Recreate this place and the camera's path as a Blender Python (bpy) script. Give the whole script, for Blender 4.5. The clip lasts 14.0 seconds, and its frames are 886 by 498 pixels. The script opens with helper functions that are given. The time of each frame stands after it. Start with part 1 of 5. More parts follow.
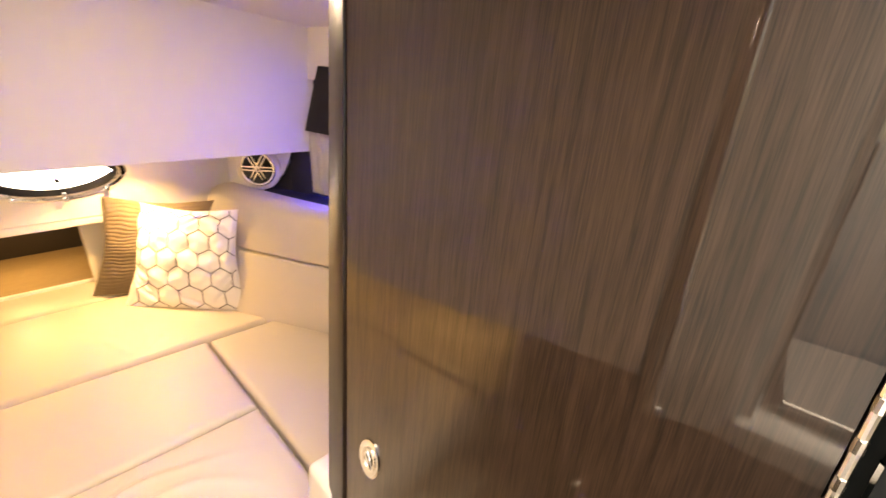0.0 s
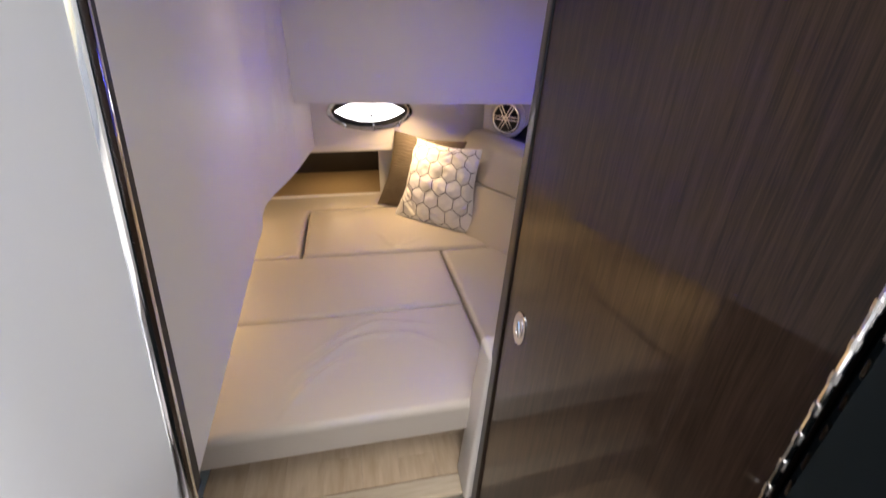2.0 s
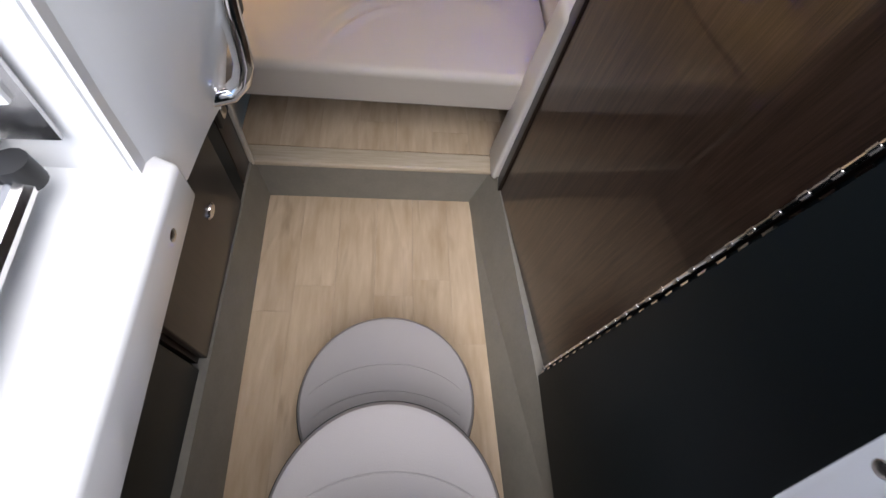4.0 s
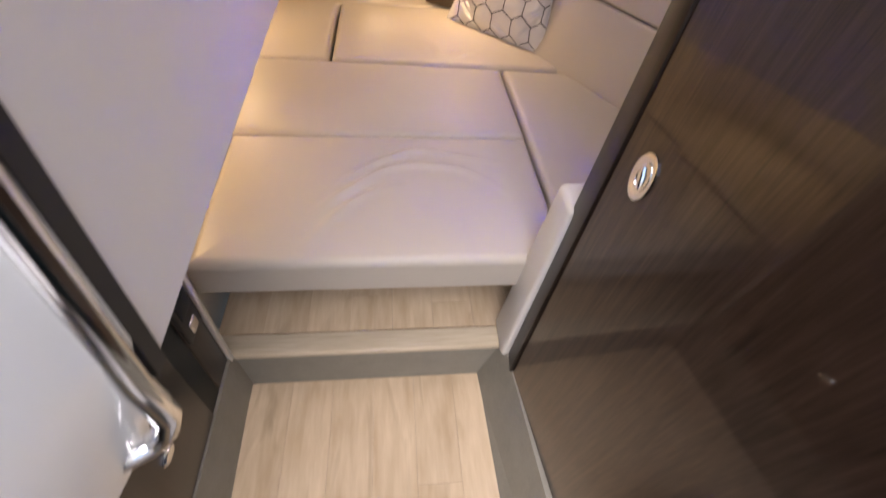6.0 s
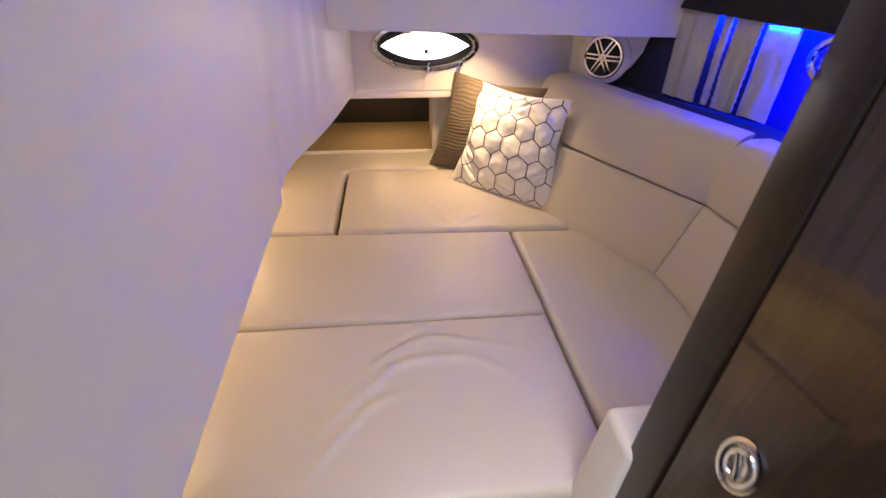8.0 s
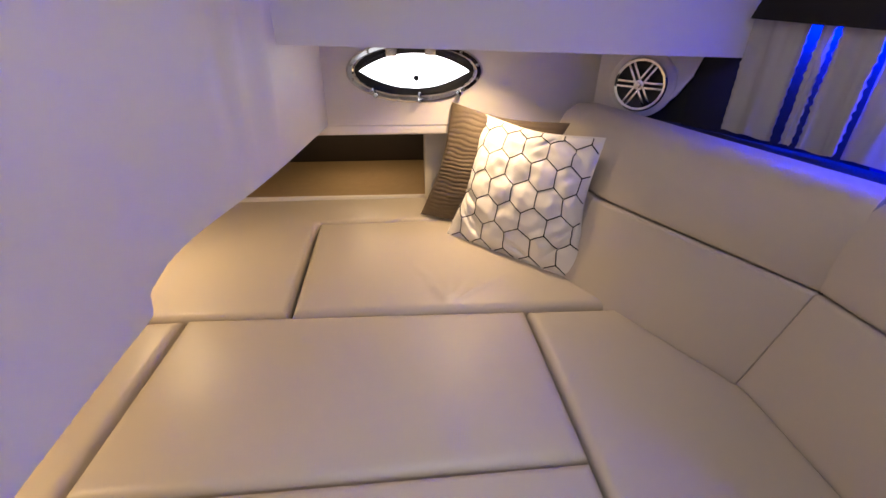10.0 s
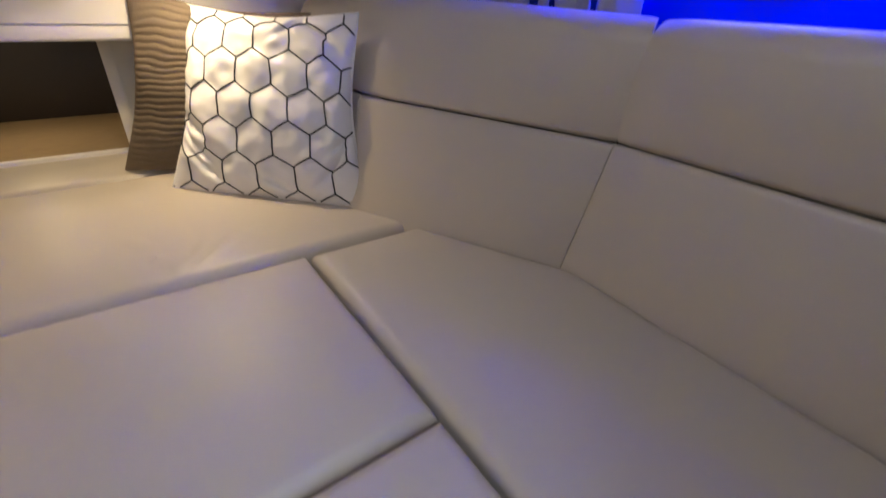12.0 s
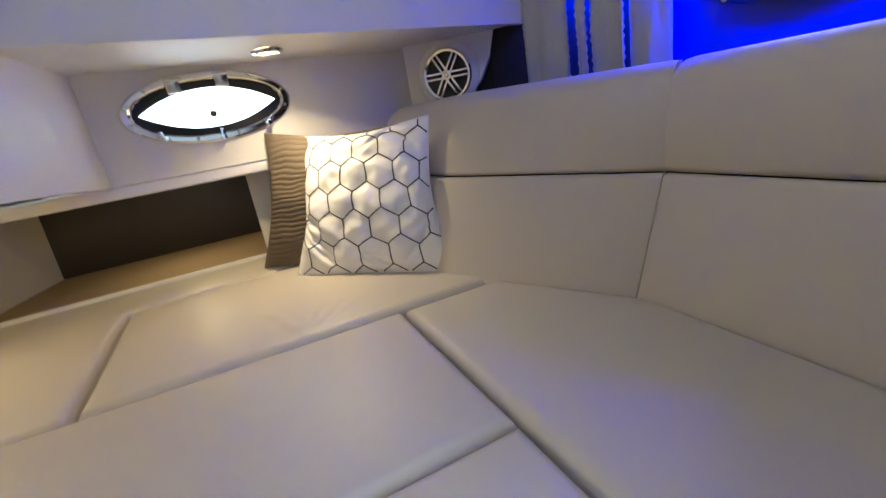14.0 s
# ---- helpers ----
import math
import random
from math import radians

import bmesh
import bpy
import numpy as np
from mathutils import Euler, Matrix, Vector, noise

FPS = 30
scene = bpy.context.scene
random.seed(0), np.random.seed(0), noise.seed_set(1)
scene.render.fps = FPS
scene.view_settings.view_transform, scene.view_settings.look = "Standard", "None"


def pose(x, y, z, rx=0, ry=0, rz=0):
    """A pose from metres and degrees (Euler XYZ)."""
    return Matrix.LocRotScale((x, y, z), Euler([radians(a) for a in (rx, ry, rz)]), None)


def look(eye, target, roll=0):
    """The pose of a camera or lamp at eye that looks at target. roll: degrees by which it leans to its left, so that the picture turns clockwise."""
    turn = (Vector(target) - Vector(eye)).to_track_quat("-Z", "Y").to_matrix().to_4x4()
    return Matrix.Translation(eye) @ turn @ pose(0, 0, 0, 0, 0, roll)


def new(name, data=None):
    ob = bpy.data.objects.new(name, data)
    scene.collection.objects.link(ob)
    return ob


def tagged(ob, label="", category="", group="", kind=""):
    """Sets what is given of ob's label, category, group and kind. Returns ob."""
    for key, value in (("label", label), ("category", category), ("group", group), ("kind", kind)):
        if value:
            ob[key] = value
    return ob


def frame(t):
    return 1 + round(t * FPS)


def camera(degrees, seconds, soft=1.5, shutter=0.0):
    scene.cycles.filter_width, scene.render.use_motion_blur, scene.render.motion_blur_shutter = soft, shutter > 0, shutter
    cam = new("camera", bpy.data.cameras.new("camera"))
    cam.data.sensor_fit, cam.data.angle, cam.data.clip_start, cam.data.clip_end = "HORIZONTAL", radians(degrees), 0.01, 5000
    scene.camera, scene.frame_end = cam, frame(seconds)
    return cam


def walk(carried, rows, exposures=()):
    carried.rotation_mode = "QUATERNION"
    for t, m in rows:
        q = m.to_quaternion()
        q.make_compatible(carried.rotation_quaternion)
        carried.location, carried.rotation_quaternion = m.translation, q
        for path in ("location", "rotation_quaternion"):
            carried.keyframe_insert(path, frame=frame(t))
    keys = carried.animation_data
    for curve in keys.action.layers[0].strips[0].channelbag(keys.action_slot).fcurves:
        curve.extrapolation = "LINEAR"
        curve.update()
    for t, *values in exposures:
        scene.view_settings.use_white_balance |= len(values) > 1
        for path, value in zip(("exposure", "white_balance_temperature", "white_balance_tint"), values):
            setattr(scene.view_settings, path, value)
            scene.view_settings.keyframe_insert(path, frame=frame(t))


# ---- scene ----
cam = camera(91.3, 14.0, shutter=0.5)
PATH = [
    (0, (0.132, -0.610, 1.561), (1.464, 0.678, 0.807), 3.2),
    (0.5, (0.120, -0.675, 1.572), (1.212, 0.814, 0.802), 0.94),
    (1, (0.114, -0.776, 1.608), (0.766, 0.948, 0.831), 0.52),
    (1.5, (0.124, -0.846, 1.585), (0.525, 0.942, 0.786), 1.27),
    (2, (0.127, -0.863, 1.514), (0.508, 0.880, 0.610), 1.13),
    (2.5, (0.119, -0.873, 1.43), (0.449, 0.699, 0.239), 3.6),
    (3, (0.092, -0.913, 1.363), (0.358, 0.24, -0.249), 10.4),
    (3.2, (0.078, -0.937, 1.348), (0.334, 0.007, -0.397), 13.3),
    (5.3, (0.065, -0.757, 1.252), (0.295, 0.309, -0.425), 12.7),
    (5.5, (0.067, -0.72, 1.257), (0.3, 0.436, -0.359), 12.0),
    (6, (0.087, -0.625, 1.317), (0.315, 0.694, -0.168), 6.4),
    (6.5, (0.1, -0.559, 1.376), (0.306, 0.886, 0.008), 4.3),
    (7, (0.119, -0.488, 1.398), (0.32, 1.035, 0.117), 1.4),
    (7.5, (0.118, -0.437, 1.432), (0.329, 1.189, 0.287), 1.9),
    (8, (0.094, -0.376, 1.394), (0.292, 1.283, 0.295), 1.0),
    (8.5, (0.13, -0.26, 1.378), (0.325, 1.441, 0.344), 1.6),
    (8.7, (0.144, -0.219, 1.371), (0.32, 1.52, 0.399), 1.2),
    (10.8, (0.215, 0.282, 1.229), (0.493, 1.991, 0.227), 0.2),
    (11, (0.249, 0.324, 1.213), (0.741, 1.943, 0.147), 1.0),
    (11.5, (0.299, 0.347, 1.136), (1.255, 1.764, 0.097), 3.3),
    (12, (0.287, 0.292, 0.999), (1.343, 1.648, -0.024), 3.3),
    (12.5, (0.275, 0.237, 0.895), (1.331, 1.683, 0.003), 0.7),
    (13, (0.263, 0.215, 0.885), (1.154, 1.814, 0.081), -2.3),
    (13.4, (0.251, 0.168, 0.945), (1.079, 1.836, 0.216), -3.9),
    (13.5, (0.261, 0.162, 0.951), (1.087, 1.843, 0.249), -4.3),
    (14, (0.259, 0.135, 0.962), (1.023, 1.877, 0.343), -9.5),
]
EXPOSURES = [(0.0, 2.0, 9900, 14), (0.45, 1.85, 6600, 12), (1.0, 1.6, 6150, 12), (1.5, 0.86, 6350, 14), (2.0, 0.66, 6450, 13), (2.5, 0.7, 6400, 12), (3.0, 0.45, 5900, 12), (5.5, 0.62, 6400, 18), (6.0, 0.95, 6400, 18), (6.5, 0.92, 6450, 18), (7.5, 0.88, 6450, 18), (8.5, 0.85, 6550, 18), (11.0, 0.52, 5600, 10), (11.5, 0.57, 5350, 8), (12.0, 0.40, 5450, 6), (12.6, 0.75, 5500, -2), (13.2, 0.88, 5500, -2), (14.0, 0.62, 5350, -1)]
walk(cam, [(t, look(e, g, r)) for t, e, g, r in PATH], EXPOSURES)

# ---- light ----
world = bpy.data.worlds.new("sky")
scene.world = world
world.use_nodes = True
wn = world.node_tree.nodes
sky = wn.new("ShaderNodeTexSky")
sky.sky_type = "NISHITA"
sky.sun_disc = False
sky.sun_elevation = radians(62)
sky.sun_rotation = radians(180)
wn["Background"].inputs["Strength"].default_value = 0.15
world.node_tree.links.new(sky.outputs["Color"], wn["Background"].inputs["Color"])

sun = new("sun", bpy.data.lights.new("sun", "SUN"))
sun.data.energy, sun.data.angle, sun.data.color = 4.4, radians(60), (1.0, 0.96, 0.9)
sun.matrix_world = look((0.0, -2.3, 3.8), (0.0, -0.8, 0.9))


def lamp(name, kind, energy, color, m, size=0.05, size_y=None, spread=None):
    data = bpy.data.lights.new(name, kind)
    data.energy, data.color = energy, color
    if kind == "AREA":
        data.shape, data.size = ("RECTANGLE" if size_y else "DISK"), size
        if size_y:
            data.size_y = size_y
        if spread:
            data.spread = radians(spread)
    else:
        data.shadow_soft_size = size
    ob = new(name, data)
    ob.matrix_world = m
    return ob


WARM, BLUE = (1.0, 0.68, 0.33), (0.0, 0.012, 1.0)
lamp("downlight_beam", "AREA", 1.9, WARM, look((0.444, 1.57, 1.176), (0.444, 1.56, 0.0)), 0.05, None, 120)
lamp("berth_downlight_beam", "AREA", 1.9, WARM, look((-0.72, 0.50, 0.915), (-0.70, 0.51, 0.0)), 0.07)
lamp("corner_downlight_beam", "AREA", 1.6, WARM, look((-0.62, 1.36, 0.915), (-0.61, 1.36, 0.0)), 0.07)
lamp("niche_downlight_beam", "AREA", 0.65, WARM, look((0.02, 2.20, 0.870), (0.02, 2.19, 0.0)), 0.05)
lamp("cabin_light_beam", "AREA", 1.9, (1.0, 0.88, 0.78), look((0.482, 0.362, 1.780), (0.60, 0.33, 0.0)), 0.07)
lamp("cabin_light_glow", "POINT", 1.2, (1.0, 0.88, 0.78), pose(0.482, 0.362, 1.772))
lamp("led_strip_beam", "AREA", 38.0, BLUE, pose(1.386, 0.44, 1.228, 0, -58, 5), 0.02, 0.88)
lamp("led_fold_beam", "AREA", 1.4, BLUE, pose(1.300, 0.985, 1.246, 0, -32, 14), 0.008, 0.10)
lamp("led_curtain_beam", "AREA", 8.0, BLUE, pose(1.288, 1.13, 1.262, 0, -12, 17), 0.012, 0.38)
# added blue fill without a fixture, for the strip's spill on the header
lamp("led_spill_fill", "AREA", 0.07, BLUE, look((1.19, 1.03, 1.46), (0.96, 1.34, 1.37)), 0.10, None, 120)

# ---- materials ----


def material(name, color, rough=0.5, metal=0.0, coat=0.0, bump=0.0, bump_scale=200.0, vary=0.12, vary_scale=6.0,
             stretch=(1, 1, 1), per_piece=0.0, spec=0.5, rough_vary=0.0):
    m = bpy.data.materials.new(name)
    m.use_nodes = True
    n, l = m.node_tree.nodes, m.node_tree.links
    b = n["Principled BSDF"]
    b.inputs["Metallic"].default_value = metal
    b.inputs["Coat Weight"].default_value = coat
    b.inputs["Coat Roughness"].default_value = 0.05
    b.inputs["Specular IOR Level"].default_value = spec
    tc = n.new("ShaderNodeTexCoord")
    mp = n.new("ShaderNodeMapping")
    mp.inputs["Scale"].default_value = stretch
    l.new(tc.outputs["Object"], mp.inputs["Vector"])
    big = n.new("ShaderNodeTexNoise")
    big.inputs["Scale"].default_value, big.inputs["Detail"].default_value = vary_scale, 6
    fine = n.new("ShaderNodeTexNoise")
    fine.inputs["Scale"].default_value, fine.inputs["Detail"].default_value = bump_scale, 4
    l.new(mp.outputs[0], big.inputs["Vector"]), l.new(mp.outputs[0], fine.inputs["Vector"])
    mix = n.new("ShaderNodeMix")
    mix.data_type = "RGBA"
    mix.inputs["A"].default_value = (*[c * (1 - vary) for c in color], 1)
    mix.inputs["B"].default_value = (*[min(1, c * (1 + vary)) for c in color], 1)
    add = n.new("ShaderNodeMath")
    add.operation = "MULTIPLY_ADD"
    l.new(fine.outputs["Fac"], add.inputs[0])
    add.inputs[1].default_value = 0.35
    sc = n.new("ShaderNodeMath")
    sc.operation = "MULTIPLY"
    l.new(big.outputs["Fac"], sc.inputs[0])
    sc.inputs[1].default_value = 0.65
    l.new(sc.outputs[0], add.inputs[2])
    fac = add.outputs[0]
    if per_piece:
        oi = n.new("ShaderNodeObjectInfo")
        pm = n.new("ShaderNodeMath")
        pm.operation = "MULTIPLY_ADD"
        l.new(oi.outputs["Random"], pm.inputs[0])
        pm.inputs[1].default_value = per_piece
        l.new(fac, pm.inputs[2])
        pm2 = n.new("ShaderNodeMath")
        pm2.operation = "SUBTRACT"
        l.new(pm.outputs[0], pm2.inputs[0])
        pm2.inputs[1].default_value = per_piece / 2
        pm2.use_clamp = True
        fac = pm2.outputs[0]
    l.new(fac, mix.inputs["Factor"])
    l.new(mix.outputs["Result"], b.inputs["Base Color"])
    b.inputs["Roughness"].default_value = rough
    if rough_vary:
        rm = n.new("ShaderNodeMapRange")
        rm.inputs["To Min"].default_value, rm.inputs["To Max"].default_value = max(0.01, rough - rough_vary), rough + rough_vary
        l.new(big.outputs["Fac"], rm.inputs["Value"]), l.new(rm.outputs[0], b.inputs["Roughness"])
    if bump:
        bp = n.new("ShaderNodeBump")
        bp.inputs["Strength"].default_value, bp.inputs["Distance"].default_value = bump, 0.002
        l.new(fine.outputs["Fac"], bp.inputs["Height"]), l.new(bp.outputs[0], b.inputs["Normal"])
    return m


def wood_material(name, dark, light, rough, coat, scale=(1, 1, 1), per_piece=0.0, bump=0.05, line=60.0, knots=False):
    """Straight-grained veneer; the grain runs along the axis with the small scale."""
    m = bpy.data.materials.new(name)
    m.use_nodes = True
    n, l = m.node_tree.nodes, m.node_tree.links
    b = n["Principled BSDF"]
    tc = n.new("ShaderNodeTexCoord")
    mp = n.new("ShaderNodeMapping")
    mp.inputs["Scale"].default_value = scale
    l.new(tc.outputs["Object"], mp.inputs["Vector"])
    vec = mp.outputs[0]
    if per_piece:
        oi = n.new("ShaderNodeObjectInfo")
        va = n.new("ShaderNodeVectorMath")
        va.operation = "ADD"
        cb = n.new("ShaderNodeCombineXYZ")
        sc = n.new("ShaderNodeMath")
        sc.operation = "MULTIPLY"
        sc.inputs[1].default_value = 37.0
        l.new(oi.outputs["Random"], sc.inputs[0])
        l.new(sc.outputs[0], cb.inputs[0]), l.new(sc.outputs[0], cb.inputs[1])
        l.new(vec, va.inputs[0]), l.new(cb.outputs[0], va.inputs[1])
        vec = va.outputs[0]
    a = n.new("ShaderNodeTexNoise")
    a.inputs["Scale"].default_value, a.inputs["Detail"].default_value, a.inputs["Distortion"].default_value = line * 0.2, 5, 0.6
    c = n.new("ShaderNodeTexNoise")
    c.inputs["Scale"].default_value, c.inputs["Detail"].default_value = line, 3
    l.new(vec, a.inputs["Vector"]), l.new(vec, c.inputs["Vector"])
    mixf = n.new("ShaderNodeMath")
    mixf.operation = "MULTIPLY_ADD"
    mixf.inputs[1].default_value = 0.5
    half = n.new("ShaderNodeMath")
    half.operation = "MULTIPLY"
    half.inputs[1].default_value = 0.5
    l.new(c.outputs["Fac"], half.inputs[0])
    l.new(a.outputs["Fac"], mixf.inputs[0]), l.new(half.outputs[0], mixf.inputs[2])
    ramp = n.new("ShaderNodeValToRGB")
    ramp.color_ramp.elements[0].position, ramp.color_ramp.elements[0].color = 0.36, (*dark, 1)
    ramp.color_ramp.elements[1].position, ramp.color_ramp.elements[1].color = 0.66, (*light, 1)
    l.new(mixf.outputs[0], ramp.inputs["Fac"])
    col = ramp.outputs["Color"]
    if per_piece:
        hsv = n.new("ShaderNodeHueSaturation")
        mr = n.new("ShaderNodeMapRange")
        mr.inputs["To Min"].default_value, mr.inputs["To Max"].default_value = 1 - per_piece, 1 + per_piece
        l.new(oi.outputs["Random"], mr.inputs["Value"]), l.new(mr.outputs[0], hsv.inputs["Value"])
        l.new(col, hsv.inputs["Color"])
        col = hsv.outputs["Color"]
    if knots:
        kn = n.new("ShaderNodeTexNoise")
        kn.inputs["Scale"].default_value, kn.inputs["Detail"].default_value, kn.inputs["Distortion"].default_value = 2.6, 3, 0.8
        l.new(vec, kn.inputs["Vector"])
        kr = n.new("ShaderNodeMapRange")
        kr.inputs["From Min"].default_value, kr.inputs["From Max"].default_value = 0.60, 0.74
        l.new(kn.outputs["Fac"], kr.inputs["Value"])
        km = n.new("ShaderNodeMix")
        km.data_type = "RGBA"
        km.inputs["B"].default_value = (*[c * 0.75 for c in dark], 1)
        ks = n.new("ShaderNodeMath")
        ks.operation = "MULTIPLY"
        ks.inputs[1].default_value = 0.75
        l.new(kr.outputs[0], ks.inputs[0]), l.new(ks.outputs[0], km.inputs["Factor"])
        l.new(col, km.inputs["A"])
        col = km.outputs["Result"]
    l.new(col, b.inputs["Base Color"])
    b.inputs["Roughness"].default_value, b.inputs["Coat Weight"].default_value = rough, coat
    b.inputs["Specular IOR Level"].default_value = 0.2
    b.inputs["Coat Roughness"].default_value, b.inputs["Coat IOR"].default_value = 0.03, 1.5
    bp = n.new("ShaderNodeBump")
    bp.inputs["Strength"].default_value, bp.inputs["Distance"].default_value = bump, 0.001
    l.new(c.outputs["Fac"], bp.inputs["Height"]), l.new(bp.outputs[0], b.inputs["Normal"])
    return m


def glow(name, color, strength):
    m = bpy.data.materials.new(name)
    m.use_nodes = True
    b = m.node_tree.nodes["Principled BSDF"]
    b.inputs["Base Color"].default_value = (*color, 1)
    b.inputs["Emission Color"].default_value, b.inputs["Emission Strength"].default_value = (*color, 1), strength
    return m


VINYL = material("taupe_vinyl", (0.46, 0.41, 0.345), 0.41, bump=0.12, bump_scale=420, vary=0.05, vary_scale=3, spec=0.45, rough_vary=0.05)
VINYL_PALE = material("pale_vinyl", (0.60, 0.57, 0.53), 0.42, bump=0.12, bump_scale=420, vary=0.04, vary_scale=3)
LINER = material("cream_liner", (0.72, 0.69, 0.66), 0.5, bump=0.08, bump_scale=300, vary=0.03, vary_scale=2)
GEL = material("white_gelcoat", (0.80, 0.80, 0.79), 0.18, coat=0.6, vary=0.02, vary_scale=3)
GEL_BEIGE = material("beige_gelcoat", (0.62, 0.58, 0.50), 0.3, coat=0.3, vary=0.04, vary_scale=5)
WOOD = wood_material("gloss_brown_veneer", (0.015, 0.0083, 0.0053), (0.048, 0.0265, 0.017), 0.35, 1.0, (1, 6, 0.22), bump=0.02, line=90)
WOOD_SATIN = wood_material("satin_brown_veneer", (0.007, 0.0042, 0.003), (0.018, 0.0105, 0.007), 0.4, 0.18, (1, 6, 0.22), bump=0.03, line=90)
WOOD_SATIN.node_tree.nodes["Principled BSDF"].inputs["Coat Roughness"].default_value = 0.24
WOOD_DARK = wood_material("gloss_dark_veneer", (0.008, 0.005, 0.004), (0.020, 0.011, 0.008), 0.35, 0.35, (1, 6, 0.35), bump=0.02, line=45)
PLANK = wood_material("oak_vinyl_plank", (0.45, 0.335, 0.215), (0.60, 0.475, 0.335), 0.5, 0.0, (5, 0.8, 1), per_piece=0.05, bump=0.03, line=9, knots=True)
PLANK_EDGE = wood_material("pale_nosing", (0.46, 0.38, 0.27), (0.62, 0.53, 0.40), 0.4, 0.1, (0.5, 6, 6), bump=0.05, line=22)
COVE = material("grey_brown_lining", (0.215, 0.20, 0.168), 0.6, bump=0.25, bump_scale=90, vary=0.25, vary_scale=14)
BLACK = material("black_panel", (0.008, 0.012, 0.013), 0.42, vary=0.2, vary_scale=5, spec=0.2)
RUBBER = material("black_rubber", (0.012, 0.012, 0.012), 0.5, vary=0.1)
CHROME = material("chrome", (0.78, 0.78, 0.78), 0.08, metal=1.0, vary=0.03, rough_vary=0.03)
STEEL = material("brushed_steel", (0.62, 0.61, 0.60), 0.22, metal=1.0, vary=0.06, bump=0.05, bump_scale=80)
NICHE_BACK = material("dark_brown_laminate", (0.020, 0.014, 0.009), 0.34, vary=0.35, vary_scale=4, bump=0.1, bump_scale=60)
SHELF = material("tan_carpet", (0.30, 0.21, 0.11), 0.9, bump=0.5, bump_scale=500, vary=0.15, vary_scale=30)
WHITE_FABRIC = material("white_satin_fabric", (0.71, 0.69, 0.675), 0.42, bump=0.1, bump_scale=500, vary=0.04, vary_scale=9)
BLACK_THREAD = material("black_thread", (0.012, 0.012, 0.014), 0.6)
BROWN_CORD = material("brown_corduroy", (0.120, 0.090, 0.060), 0.8, bump=0.4, bump_scale=260, vary=0.3, vary_scale=16)
CURTAIN = material("grey_curtain_cloth", (0.44, 0.43, 0.44), 0.8, bump=0.25, bump_scale=600, vary=0.06, vary_scale=10)
CHARCOAL = material("charcoal_felt", (0.009, 0.008, 0.008), 0.85, bump=0.3, bump_scale=300, vary=0.2)
PAD = material("grey_step_pad", (0.33, 0.31, 0.305), 0.62, bump=0.2, bump_scale=350, vary=0.06, vary_scale=7)
MESH = material("grey_screen_mesh", (0.30, 0.30, 0.30), 0.7, bump=0.6, bump_scale=900, vary=0.2, vary_scale=120)
# the LED's blue glow is partly put into this base colour
HULL_LED_TINT = material("led_tinted_hull_lining", (0.012, 0.014, 0.20), 0.45, bump=0.1, bump_scale=200, vary=0.08)
WATER = material("sea_water", (0.03, 0.06, 0.07), 0.08, bump=0.5, bump_scale=3, vary=0.2, vary_scale=0.5)
LENS = glow("lamp_lens", (1.0, 0.78, 0.45), 14.0)
LENS_DIM = glow("dim_lamp_lens", (1.0, 0.86, 0.70), 2.0)
DAY = glow("bright_day", (1.0, 1.0, 1.0), 4.5)
LED = glow("blue_led", (0.03, 0.05, 1.0), 12.0)
GLASS = bpy.data.materials.new("clear_glass")
GLASS.use_nodes = True
GLASS.node_tree.nodes["Principled BSDF"].inputs["Transmission Weight"].default_value = 1.0
GLASS.node_tree.nodes["Principled BSDF"].inputs["Roughness"].default_value = 0.02

# ---- building helpers ----


def part(name, bm, mat, parent=None, label="", smooth=True, sharp=35):
    bmesh.ops.recalc_face_normals(bm, faces=bm.faces)
    me = bpy.data.meshes.new(name)
    bm.to_mesh(me)
    bm.free()
    me.materials.append(mat)
    if smooth:
        for p in me.polygons:
            p.use_smooth = True
        me.set_sharp_from_angle(angle=radians(sharp))
    ob = new(name, me)
    ob.parent = parent
    if label:
        ob["label"] = label
    return ob


def thing(name, at, label, category, group="", kind=""):
    ob = new(name)
    ob.empty_display_size = 0.05
    return tagged(ob, label, category, group, kind)


def setting(name, bm, mat, label, smooth=False):
    return tagged(part(name, bm, mat, None, "", smooth), label, "", "", "structure")


def box(bm, x0, x1, y0, y1, z0, z1, bevel=0.0):
    vs = [bm.verts.new((x, y, z)) for x in (x0, x1) for y in (y0, y1) for z in (z0, z1)]
    fs = [bm.faces.new([vs[i] for i in f]) for f in ((0, 1, 3, 2), (4, 6, 7, 5), (0, 4, 5, 1), (2, 3, 7, 6), (0, 2, 6, 4), (1, 5, 7, 3))]
    if bevel:
        es = {e for f in fs for e in f.edges}
        bmesh.ops.bevel(bm, geom=list(es), offset=bevel, segments=3, affect="EDGES", profile=0.5)
    return bm


def hexa(bm, low, high, bevel=0.0, segments=2):
    """A six-sided block between two rings of four corners."""
    a, b = [bm.verts.new(p) for p in low], [bm.verts.new(p) for p in high]
    n = len(a)
    fs = [bm.faces.new(a[::-1]), bm.faces.new(b)]
    fs += [bm.faces.new((a[i], a[(i + 1) % n], b[(i + 1) % n], b[i])) for i in range(n)]
    if bevel:
        bmesh.ops.bevel(bm, geom=list({e for f in fs for e in f.edges}), offset=bevel, segments=segments, affect="EDGES", profile=0.5)
    return bm


def slab(points, offset, bevel=0.0):
    off = Vector(offset)
    return hexa(bmesh.new(), [Vector(p) for p in points], [Vector(p) + off for p in points], bevel)


